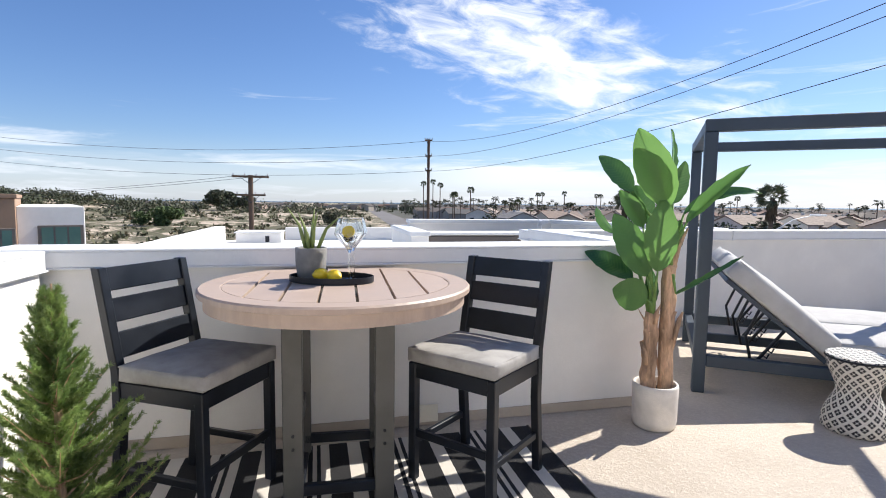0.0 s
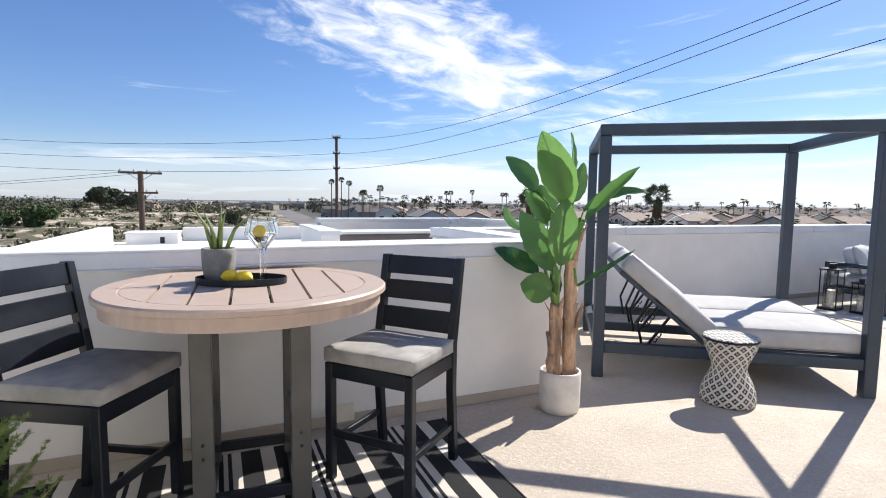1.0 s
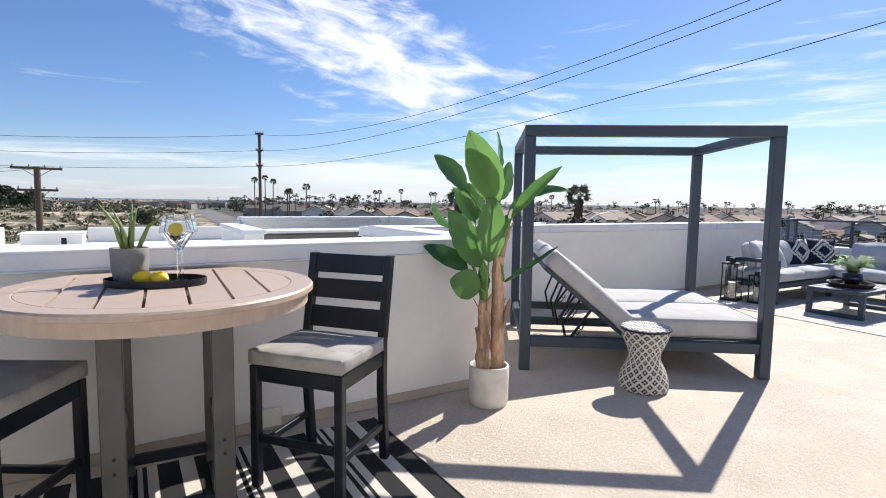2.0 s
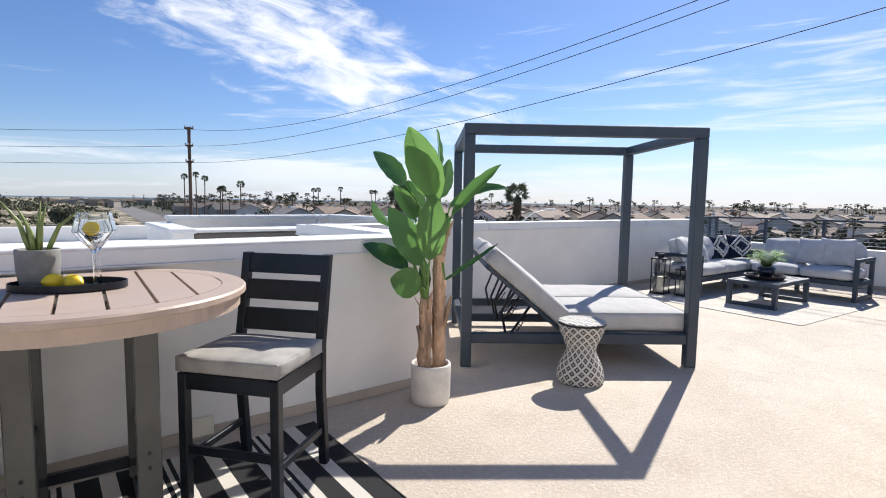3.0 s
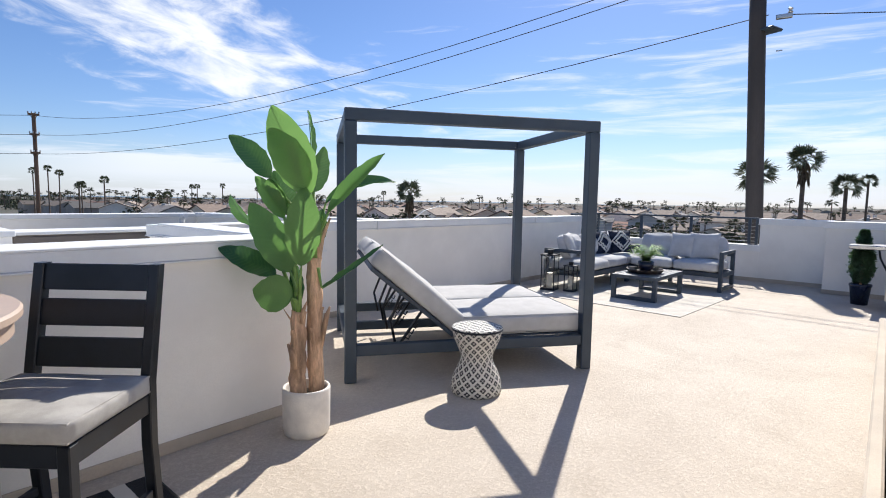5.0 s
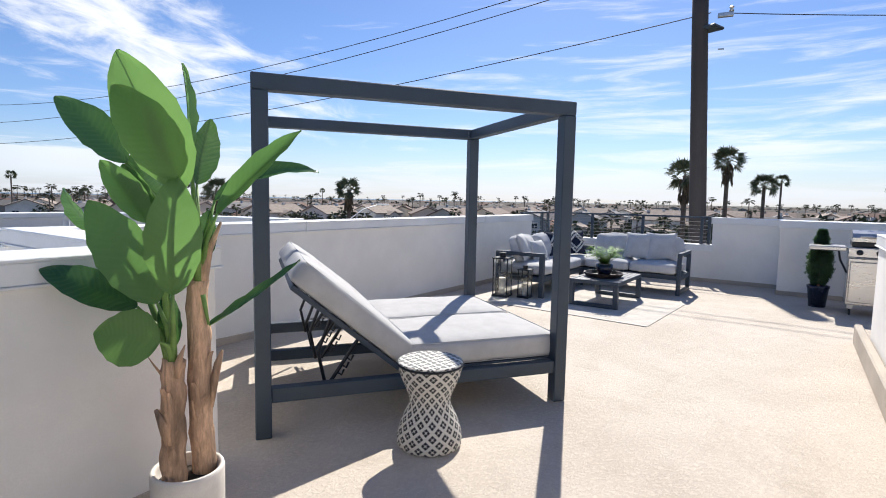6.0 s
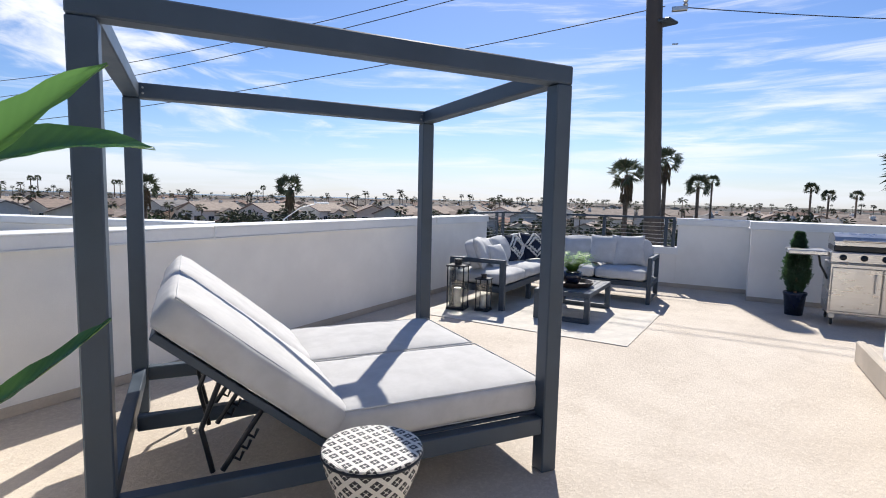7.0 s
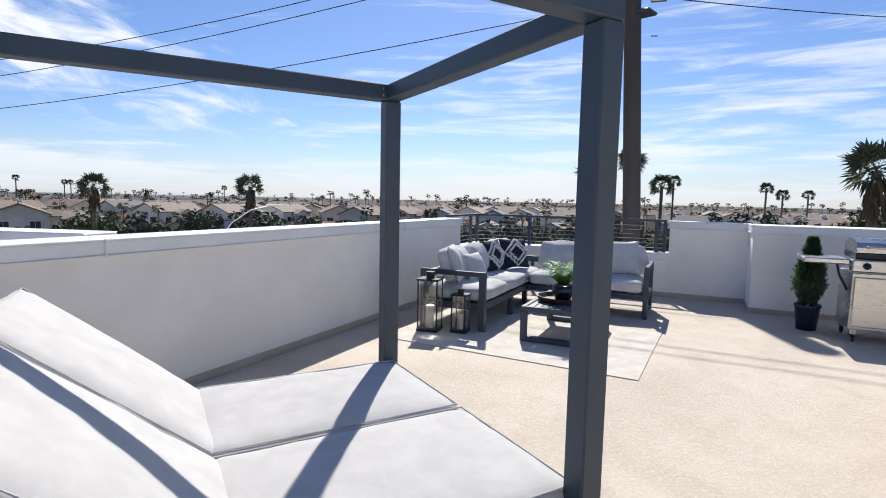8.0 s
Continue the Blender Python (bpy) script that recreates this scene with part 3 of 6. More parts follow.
def bar_chair(m, label):
    """Faces -y; the seat is 0.46 wide."""
    ob = thing("bar_chair", label, "chair", m, "chairs at the bar table")
    W, D, S = 0.225, 0.215, 0.595
    for sx in (-1, 1):
        part("front_leg", bar(bmesh.new(), (sx * W, -D, 0), (sx * W, -D, S), 0.042, 0.042, 0.004), BLACK, ob)
        part("back_leg", bent_bar([(sx * W, D + 0.035, 0), (sx * W, D - 0.003, 0.40), (sx * W, D, S + 0.04), (sx * W, D + 0.085, 1.08)], 0.042, 0.046), BLACK, ob)
        part("apron", boxed(sx * W - 0.014, -D + 0.02, S - 0.075, sx * W + 0.014, D - 0.02, S, 0.003), BLACK, ob)
        part("stretcher", boxed(sx * W - 0.011, -D + 0.02, 0.175, sx * W + 0.011, D - 0.01, 0.21, 0.003), BLACK, ob)
    for y in (-D, D):
        part("apron", boxed(-W + 0.02, y - 0.014, S - 0.075, W - 0.02, y + 0.014, S, 0.003), BLACK, ob)
    part("stretcher", boxed(-W + 0.02, -D - 0.011, 0.22, W - 0.02, -D + 0.011, 0.26, 0.003), BLACK, ob, "front foot rail")
    for z0, z1 in ((0.685, 0.80), (0.84, 0.945), (0.975, 1.078)):
        bm = bmesh.new()
        y0, y1 = D + 0.085 * (z0 - 0.63) / 0.45, D + 0.085 * (z1 - 0.63) / 0.45
        lean = Matrix.Translation((0, (y0 + y1) / 2, (z0 + z1) / 2)) @ Matrix.Rotation(-math.atan2(y1 - y0, z1 - z0), 4, "X")
        box(bm, -W + 0.015, -0.012, -(z1 - z0) / 2, W - 0.015, 0.012, (z1 - z0) / 2, 0.004, lean)
        part("back_slat", bm, BLACK, ob)
    part("seat_board", boxed(-W + 0.01, -D + 0.01, S - 0.01, W - 0.01, D - 0.025, S + 0.004), BLACK, ob)
    cushion = part("cushion", pad(bmesh.new(), -0.25, -0.245, S + 0.005, 0.25, 0.195, S + 0.078, 0.014, 0.016, 10, lump=0.005), SEATPAD, ob, "grey fabric seat cushion", True)
    for z in (S + 0.070, S + 0.012):
        loop = [(-0.244, -0.239, z), (0.244, -0.239, z), (0.244, 0.189, z), (-0.244, 0.189, z), (-0.244, -0.239, z)]
        part("piping", tube(bmesh.new(), loop, 0.0045, 6), SEATPAD, cushion)
    return ob


# ---- daybed ----
def daybed(m):
    """Local x along the front from the head post to the foot post, y to the back. Origin at the front corner of the frame."""
    ob = thing("canopy_daybed", "dark grey metal canopy daybed with pale grey cushions, head end raised", "daybed", m)
    L, D, H, P = 1.99, 1.66, 2.0, 0.088
    for x in (0, L - P):
        for y in (0, D - P):
            part("post", boxed(x, y, 0.0, x + P, y + P, H - P, 0.006), IRON, ob)
    for y in (0, D - P):
        part("top_beam", boxed(0, y, H - P + 0.001, L, y + P, H, 0.006), IRON, ob)
        part("base_rail", boxed(P, y + 0.012, 0.20, L - P, y + P - 0.012, 0.285, 0.005), IRON, ob)
    for x in (0, L - P):
        part("top_beam", boxed(x + 0.002, P, H - P + 0.003, x + P - 0.002, D - P, H - 0.002, 0.006), IRON, ob)
        part("base_rail", boxed(x + 0.012, P, 0.20, x + P - 0.012, D - P, 0.285, 0.005), IRON, ob)
    part("base_rail", boxed(P, D / 2 - 0.025, 0.20, L - P, D / 2 + 0.025, 0.275, 0.005), IRON, ob)
    for x in (P + 0.018, L - P - 0.018):
        for z in (H - 0.028, H - 0.060):
            part("bolt", lathe(bmesh.new(), [(0, 0.005), (0.006, 0.0035), (0.007, 0), (0, 0)], 10, Matrix.Translation((x, D - P - 0.0005, z)) @ Matrix.Rotation(radians(90), 4, "X")), STEEL, ob, "small steel bolt")
    hinge, lean = 0.86, radians(40)
    for k, (y0, y1) in enumerate(((0.075, D / 2 - 0.004), (D / 2 + 0.004, D - 0.075))):
        bed = part("mattress", pad(bmesh.new(), hinge + 0.01, y0, 0.30, L - 0.02, y1, 0.455, 0.022, 0.035, 12, lump=0.006, seed=k), CUSHION, ob, "pale grey fabric mattress cushion", True)
        tilt = Matrix.Translation((hinge, 0, 0.315)) @ Matrix.Rotation(lean, 4, "Y")
        back = part("backrest", pad(bmesh.new(), -0.88, y0 + 0.004, 0.0, 0.03, y1 - 0.004, 0.155, 0.022, 0.04, 12, m=tilt, lump=0.006, seed=k + 3), CUSHION, ob, "raised pale grey back cushion", True)
        for z in (0.306, 0.449):
            loop = [(hinge + 0.03, y0 + 0.014, z), (L - 0.034, y0 + 0.014, z), (L - 0.034, y1 - 0.014, z), (hinge + 0.03, y1 - 0.014, z)]
            part("piping", tube(bmesh.new(), loop, 0.004, 6), PIPING, bed)
        for z in (0.012, 0.143):
            loop = [tilt @ Vector(p) for p in ((0.0, y0 + 0.019, z), (-0.866, y0 + 0.019, z), (-0.866, y1 - 0.019, z), (0.0, y1 - 0.019, z))]
            part("piping", tube(bmesh.new(), loop, 0.004, 6), PIPING, back)
        bm = box(bmesh.new(), -0.84, y0 + 0.03, -0.035, 0.0, y0 + 0.07, -0.003, 0.003, tilt)
        box(bm, -0.84, y1 - 0.07, -0.035, 0.0, y1 - 0.03, -0.003, 0.003, tilt)
        box(bm, -0.84, y0 + 0.07, -0.035, -0.80, y1 - 0.07, -0.003, 0.003, tilt)
        for s in range(4):
            box(bm, -0.66 + 0.18 * s, y0 + 0.07, -0.025, -0.60 + 0.18 * s, y1 - 0.07, -0.006, 0.002, tilt)
        part("backrest_frame", bm, IRON, ob)
        for y in (y0 + 0.13, y1 - 0.13):
            top = tilt @ Vector((-0.52, y, -0.03))
            part("prop", tube(bmesh.new(), [top, (top.x - 0.08, y, 0.42), (top.x - 0.04, y, 0.23)], 0.011, 8), BLACK, ob)
            bm = tube(bmesh.new(), [tilt @ Vector((-0.30, y, -0.03)), (hinge - 0.42, y, 0.23)], 0.012, 8)
            a, b = tilt @ Vector((-0.30, y, -0.03)), Vector((hinge - 0.42, y, 0.23))
            for f in (0.45, 0.62, 0.79):
                c = a.lerp(b, f)
                tube(bm, [c, (c.x + 0.03, y, c.z - 0.022), (c.x + 0.045, y, c.z + 0.012)], 0.007, 6)
            part("ratchet", bm, BLACK, ob)
        part("deck_slats", boxed(hinge, y0, 0.285, L - P, y1, 0.298), IRON, ob)
    return ob


def stool(m):
    ob = thing("garden_stool", "hourglass side table woven in black and white rattan", "side table", m)
    rows = [(0, 0), (0.165, 0.0), (0.178, 0.012), (0.180, 0.05), (0.172, 0.10), (0.150, 0.16), (0.122, 0.215), (0.112, 0.25), (0.118, 0.285), (0.142, 0.34), (0.166, 0.40), (0.176, 0.44), (0.176, 0.462)]
    part("body", lathe(bmesh.new(), rows, 40), WOVEN, ob, smooth=True)
    part("lid", lathe(bmesh.new(), [(0.177, 0.458), (0.181, 0.464), (0.178, 0.474), (0.168, 0.478), (0.0, 0.479)], 40), WOVEN, ob)
    part("edge_band", lathe(bmesh.new(), [(0.179, 0.452), (0.184, 0.458), (0.184, 0.462), (0.179, 0.468), (0.179, 0.452)], 40), BLACK, ob)
    return ob


def banana_leaf(bm, base, tip, up, width, droop=0.06, fold=0.2, n=16):
    """A broad paddle-shaped blade from base to tip with a sunk midrib and wavy sides."""
    base, tip, up = Vector(base), Vector(tip), Vector(up).normalized()
    along = tip - base
    side = along.cross(up).normalized()
    up = side.cross(along).normalized()

    def spine(t):
        return base + along * t + up * (droop * along.length * (t - t * t) * 4) + Vector((0, 0, -0.35 * droop * along.length * t * t))

    grid = []
    for i in range(n + 1):
        t = 0.5 - 0.5 * math.cos(math.pi * i / n)
        w = width * 0.5 * max(0.006, math.sin(math.pi * t ** 0.86)) ** 0.68 * (1 + 0.035 * math.sin(t * 31 + width * 90))
        row = []
        for j in range(-4, 5):
            s = j / 4
            ripple = 0.004 * math.sin(t * 23 + 1.3 * j) * abs(s)
            row.append(bm.verts.new(spine(t) + side * (s * w) + up * (fold * w * abs(s) ** 1.4 + ripple)))
        grid.append(row)
    for a, b in zip(grid, grid[1:]):
        for j in range(8):
            bm.faces.new((a[j], a[j + 1], b[j + 1], b[j]))
    uv = bm.loops.layers.uv.new("UVMap")
    where = {v: (j / 8, 0.5 - 0.5 * math.cos(math.pi * i / n)) for i, row in enumerate(grid) for j, v in enumerate(row)}
    for f in bm.faces:
        for loop in f.loops:
            loop[uv].uv = where[loop.vert]
    return bm


def midrib(bm, base, tip, up, droop, r=0.007):
    base, tip, up = Vector(base), Vector(tip), Vector(up).normalized()
    along = tip - base
    side = along.cross(up).normalized()
    up = side.cross(along).normalized()
    pts = [base + along * t + up * (droop * along.length * (t - t * t) * 4 - 0.004) + Vector((0, 0, -0.35 * droop * along.length * t * t)) for t in [k / 8 for k in range(9)]]
    return tube(bm, pts, [r * (1 - 0.09 * k) for k in range(9)], 6)


DAYBED = Matrix.Translation((1.638, 3.642, 0)) @ Matrix.Rotation(radians(-16.9), 4, "Z")
bar_table(pose(-0.589, 2.112, 0.011, 0, 0, 16))
bar_chair(pose(0.073, 2.238, 0.011, 0, 0, -31), "black metal bar chair with slatted back and sunlit grey cushion")
bar_chair(pose(-1.19, 1.904, 0.011, 0, 0, 78.5), "black metal bar chair with slatted back beside the cypress")
daybed(DAYBED)
stool(pose(2.42, 3.08, 0))

rug = part("striped_rug", boxed(-1.1, -0.78, 0.001, 1.1, 0.78, 0.010, 0.003), STRIPED, m=BUILDING @ pose(0.16, 1.81, 0, 0, 0, 1))
tagged(rug, "black flat-woven rug with cream stripes under the bar table", "rug")
for s in (-1, 1):
    part("fringe_edge", tube(bmesh.new(), [(s * 1.1, -0.78, 0.008), (s * 1.1, 0.78, 0.008)], 0.007, 6), RUBBER, rug)


# ---- plants ----
def banana_plant(m):
    """Local x across the plant, y towards the parapet."""
    ob = thing("banana_plant", "tall artificial banana plant with broad green leaves in a pale pot", "plant", m)
    pot = part("pot", lathe(bmesh.new(), [(0, 0), (0.118, 0.0), (0.127, 0.008), (0.134, 0.05), (0.137, 0.262), (0.134, 0.274), (0.127, 0.277), (0.119, 0.272), (0.115, 0.255), (0.113, 0.215), (0, 0.215)], 48), POT, ob, "off-white ceramic pot", True)
    part("soil", lathe(bmesh.new(), [(0.112, 0.222), (0.08, 0.232), (0, 0.238)], 20), SOIL, pot)
    rnd = random.Random(3)
    for x, y, top, lx, ly, r in ((-0.050, -0.03, 0.72, 0.010, 0.01, 0.044), (0.056, 0.03, 1.02, -0.008, 0.0, 0.043)):
        bm = bmesh.new()
        n = 22
        pts = [(x + lx * k / n + 0.004 * math.sin(k * 0.9), y + ly * k / n, 0.22 + (top - 0.22) * k / n) for k in range(n + 1)]
        tube(bm, pts, [r * (1.06 - 0.16 * k / n + (0.07 if k % 6 in (4, 5) else 0.0)) for k in range(n + 1)], 18, rough=0.07, rnd=rnd)
        stem = part("trunk", bm, BARK, ob, "brown fibrous stem with peeling layers", True)
        for k in range(9):
            a, z = rnd.uniform(0, 6.28), rnd.uniform(0.30, top - 0.10)
            out, way = Vector((math.cos(a), math.sin(a), 0)), Vector((-math.sin(a), math.cos(a), 0))
            bm = bmesh.new()
            rows = []
            tall, wide, lift = rnd.uniform(0.10, 0.26), rnd.uniform(0.018, 0.034), rnd.uniform(0.002, 0.022)
            for q in range(6):
                f = q / 5
                c = Vector((x + lx * 0.5, y, z + tall * (f - 0.5))) + out * (r * 1.02 + lift * f ** 3)
                rows.append([bm.verts.new(c + way * (s * wide * (1 - 0.75 * f ** 2)) - out * (0.012 * s * s)) for s in (-1, -0.5, 0, 0.5, 1)])
            for p, q in zip(rows, rows[1:]):
                for i in range(4):
                    bm.faces.new((p[i], p[i + 1], q[i + 1], q[i]))
            part("bark_flake", bm, BARK, stem, "", True)
    # torn sheaths that stand off the stems
    for pts, radii in (([(-0.062, -0.055, 0.40), (-0.075, -0.06, 0.48), (-0.100, -0.062, 0.545)], [0.020, 0.020, 0.006]),
                       ([(0.085, 0.015, 0.50), (0.100, 0.012, 0.60), (0.118, 0.010, 0.68), (0.136, 0.010, 0.732)], [0.012, 0.016, 0.014, 0.006]),
                       ([(-0.030, -0.05, 0.66), (-0.015, -0.06, 0.73), (0.005, -0.06, 0.785)], [0.016, 0.012, 0.002]),
                       ([(-0.075, -0.03, 0.66), (-0.105, -0.03, 0.71), (-0.125, -0.03, 0.745)], [0.006, 0.004, 0.001])):
        part("leaf_sheath", tube(bmesh.new(), pts, radii, 7, rough=0.2, rnd=rnd), BARK, ob, "torn dry brown leaf sheath", True)
    # root of the blade, tip, the way its face looks, width, arch, skin (lit or shaded green)
    blades = [
        ((0.016, -0.10, 1.374), (-0.168, -0.15, 1.842), (-0.1, -1, 0.20), 0.222, 0.05, LEAF),
        ((0.004, -0.12, 1.412), (-0.181, -0.16, 1.725), (0.10, -1, 0.25), 0.190, 0.06, LEAF),
        ((0.034, 0.00, 1.520), (0.020, 0.00, 1.846), (1.0, -0.35, 0.0), 0.085, 0.03, LEAF),
        ((0.055, 0.08, 1.395), (0.113, 0.08, 1.652), (0.35, -0.8, 0.1), 0.120, -0.05, LEAF_SHADED),
        ((-0.185, 0.07, 1.470), (-0.396, 0.06, 1.702), (0.1, -0.8, 0.55), 0.150, 0.07, LEAF_SHADED),
        ((-0.092, 0.10, 1.270), (-0.166, 0.10, 1.515), (0.1, -1, 0.1), 0.150, 0.04, LEAF_SHADED),
        ((-0.115, 0.03, 1.245), (-0.263, 0.04, 1.480), (0.35, -1, 0.1), 0.115, 0.05, LEAF),
        ((-0.112, 0.07, 1.255), (-0.196, 0.07, 1.470), (-0.2, -1, 0.2), 0.110, 0.04, LEAF),
        ((-0.084, -0.05, 0.950), (-0.288, -0.05, 1.336), (0.20, -1, 0.2), 0.195, 0.05, LEAF),
        ((-0.026, -0.12, 0.990), (-0.008, -0.12, 1.432), (0.0, -1, 0.15), 0.190, 0.05, LEAF),
        ((0.127, -0.03, 1.285), (0.448, -0.02, 1.628), (-0.55, -0.75, 0.45), 0.105, 0.03, LEAF),
        ((0.120, 0.07, 1.335), (0.530, 0.05, 1.480), (-0.2, -0.55, 0.8), 0.120, 0.12, LEAF_SHADED),
        ((-0.160, 0.03, 0.925), (-0.460, 0.03, 1.087), (0.1, -0.85, 0.5), 0.140, 0.06, LEAF_SHADED),
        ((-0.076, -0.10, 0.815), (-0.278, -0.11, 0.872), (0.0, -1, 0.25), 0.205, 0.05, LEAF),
        ((0.088, -0.02, 0.848), (0.438, -0.03, 1.092), (-0.55, -0.35, 0.75), 0.062, -0.03, LEAF_SHADED),
        ((0.082, 0.06, 1.10), (0.098, 0.06, 1.300), (-0.3, -1, 0.1), 0.090, 0.04, LEAF_SHADED),
        ((-0.285, 0.15, 1.200), (-0.406, 0.16, 1.380), (-0.75, -0.3, 0.6), 0.085, 0.10, LEAF_SHADED),
        ((-0.050, 0.02, 0.745), (-0.062, 0.02, 1.000), (0.25, -1, 0.0), 0.085, 0.04, LEAF_SHADED),
    ]
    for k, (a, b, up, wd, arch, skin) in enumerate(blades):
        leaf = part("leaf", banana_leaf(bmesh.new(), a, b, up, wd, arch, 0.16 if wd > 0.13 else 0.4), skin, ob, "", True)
        part("midrib", midrib(bmesh.new(), a, b, up, arch, 0.0038), STEM, leaf, "pale green midrib")
        tall = a[0] > 0.07 or a[2] > 1.3
        root = Vector((0.06, 0.02, 1.00)) if tall else Vector((-0.038, -0.03, 0.70))
        mid = root.lerp(Vector(a), 0.5) + Vector((-0.12 * (a[0] - root.x), 0.0, 0.03))
        part("stalk", tube(bmesh.new(), [root - Vector((0, 0, 0.07)), root.lerp(mid, 0.5), mid, Vector(a)], [0.016, 0.013, 0.010, 0.005], 8), STEM, ob, "", True)
    # dry brown sheath that runs on above the taller stem
    part("leaf_sheath", tube(bmesh.new(), [(0.048, 0.03, 0.98), (0.068, 0.02, 1.06), (0.095, 0.01, 1.14), (0.140, 0.0, 1.25)], [0.036, 0.026, 0.014, 0.005], 9, rough=0.15, rnd=rnd), BARK, ob, "dry brown leaf sheath", True)
    return ob


def sprays(name, count, profile, mt, parent, length=0.05, seed=1, spread=0.75, wide=0.008, lean=0.6):
    """Thousands of small flat sprigs; profile gives the crown's radius at a height between 0 and 1."""
    rnd = random.Random(seed)
    verts, faces = [], []
    zs, height = profile[0], profile[1]
    for k in range(count):
        f = rnd.random() ** 0.9
        a = rnd.uniform(0, 2 * math.pi)
        bulge = 0.80 + 0.25 * math.sin(3 * a + 7 * f) * math.sin(11 * f + a) + rnd.uniform(-0.1, 0.22) * (rnd.random() < 0.3)
        r = profile[2](f) * bulge * (rnd.random() ** 0.35)
        c = Vector((r * math.cos(a), r * math.sin(a), zs + height * f))
        way = Vector((math.cos(a) * spread, math.sin(a) * spread, lean + rnd.uniform(-0.3, 0.4))) + Vector([rnd.uniform(-0.4, 0.4) for _ in range(3)])
        way.normalize()
        side = way.cross(Vector([rnd.uniform(-1, 1) for _ in range(3)])).normalized()
        ln = length * rnd.uniform(0.6, 1.5)
        nrm = way.cross(side)
        for s in (-0.7, 0.0, 0.7):
            w2 = (way + side * s * 0.9).normalized()
            b0 = c + way * ln * (0.15 + 0.15 * abs(s))
            i = len(verts)
            sd = nrm.cross(w2).normalized() * wide * 0.5
            tip = b0 + w2 * ln * (1 - 0.35 * abs(s))
            mid = b0.lerp(tip, 0.45)
            verts += [b0, mid + sd, tip, mid - sd]
            faces.append((i, i + 1, i + 2, i + 3))
    return raw(name, verts, faces, mt, parent)


def cypress(m):
    ob = thing("cypress", "small feathery green cypress in front of the parapet", "shrub", m)
    part("pot", lathe(bmesh.new(), [(0, 0), (0.11, 0), (0.14, 0.24), (0.145, 0.25), (0.13, 0.25), (0.12, 0.2), (0, 0.2)], 28), BLUEPOT, ob, "dark glazed pot", True)
    part("trunk", tube(bmesh.new(), [(0, 0, 0.18), (0.01, 0, 0.6), (0, 0.01, 1.04)], [0.018, 0.012, 0.003], 8), BARK, ob)
    rnd = random.Random(5)
    verts, faces = [], []
    wood = bmesh.new()
    for k in range(230):
        f = (k + rnd.random()) / 230
        z = 0.22 + 0.80 * f
        a = k * 2.39996 + rnd.uniform(-0.4, 0.4)
        reach = (0.28 * (1 - f) ** 1.2 + 0.022) * rnd.uniform(0.50, 1.22)
        out = Vector((math.cos(a), math.sin(a), 0))
        p0, p2 = Vector((0, 0, z - 0.05)), out * reach + Vector((0, 0, z + reach * rnd.uniform(0.25, 0.75)))
        p1 = p0.lerp(p2, 0.5) - Vector((0, 0, reach * 0.12))
        if k % 3 == 0:
            tube(wood, [p0, p1, p2], [0.004, 0.003, 0.001], 4)
        sprigs = int(70 + 620 * reach)
        for q in range(sprigs):
            t = 0.18 + 0.85 * rnd.random()
            c = p0 * (1 - t) ** 2 + p1 * 2 * t * (1 - t) + p2 * t * t
            way = ((p2 - p0).normalized() * 0.9 + Vector((0, 0, 0.35)) + Vector([rnd.uniform(-0.85, 0.85) for _ in range(3)])).normalized()
            ln = rnd.uniform(0.012, 0.034) * (1.15 - 0.4 * t)
            side = way.cross(Vector([rnd.uniform(-1, 1) for _ in range(3)])).normalized()
            for s in (-0.55, 0.0, 0.55):
                w2 = (way + side * s).normalized()
                b0 = c + way * ln * 0.25 * abs(s)
                tip = b0 + w2 * ln * (1 - 0.3 * abs(s))
                sd = w2.cross(side + way * 0.1).normalized() * 0.0014
                if s:
                    sd = side * 0.0014
                mid = b0.lerp(tip, 0.4)
                i = len(verts)
                verts += [b0, mid + sd, tip, mid - sd]
                faces.append((i, i + 1, i + 2, i + 3))
    part("wood", wood, BARK, ob)
    raw("crown", verts, faces, CYPRESS, ob)
    return ob


def boxwood(m):
    ob = thing("potted_topiary", "dark green clipped shrub in a navy pot", "shrub", m)
    part("pot", lathe(bmesh.new(), [(0, 0), (0.098, 0), (0.122, 0.25), (0.132, 0.26), (0.132, 0.29), (0.120, 0.29), (0.108, 0.24), (0, 0.24)], 28), BLUEPOT, ob, "navy glazed pot", True)
    part("trunk", tube(bmesh.new(), [(0, 0, 0.22), (0.01, 0, 0.6), (0, 0, 0.95)], [0.018, 0.014, 0.006], 8), BARK, ob)
    sprays("crown", 8500, (0.29, 0.74, lambda f: 0.158 * (0.55 + 0.45 * math.sin(math.pi * min(0.5, f * 1.5))) * (1 - 0.86 * max(0, f - 0.36) / 0.64)), BOX, ob, 0.034, 4, 0.7, 0.008, 0.6)
    return ob


banana_plant(pose(1.178, 3.0, 0, 0, 0, -13.5))
cypress(pose(-1.315, 1.255, 0) @ Matrix.Diagonal((1.06, 1.06, 1.06, 1)))
boxwood(place(9.70, 0.41))


# ---- on the bar table ----
TT = 1.0015


def oval_tray(m):
    ob = thing("oval_tray", "black oval metal serving tray on the bar table", "tray", m)
    bm = bmesh.new()
    lathe(bm, [(0, 0.0), (0.98, 0.0), (1.0, 0.10), (1.0, 1.0), (0.985, 1.0), (0.97, 0.16), (0, 0.16)], 48, Matrix.Diagonal((0.205, 0.128, 0.03, 1)))
    part("dish", bm, BLACK, ob)
    return ob


oval_tray(pose(-0.628, 2.115, TT, 0, 0, 0))


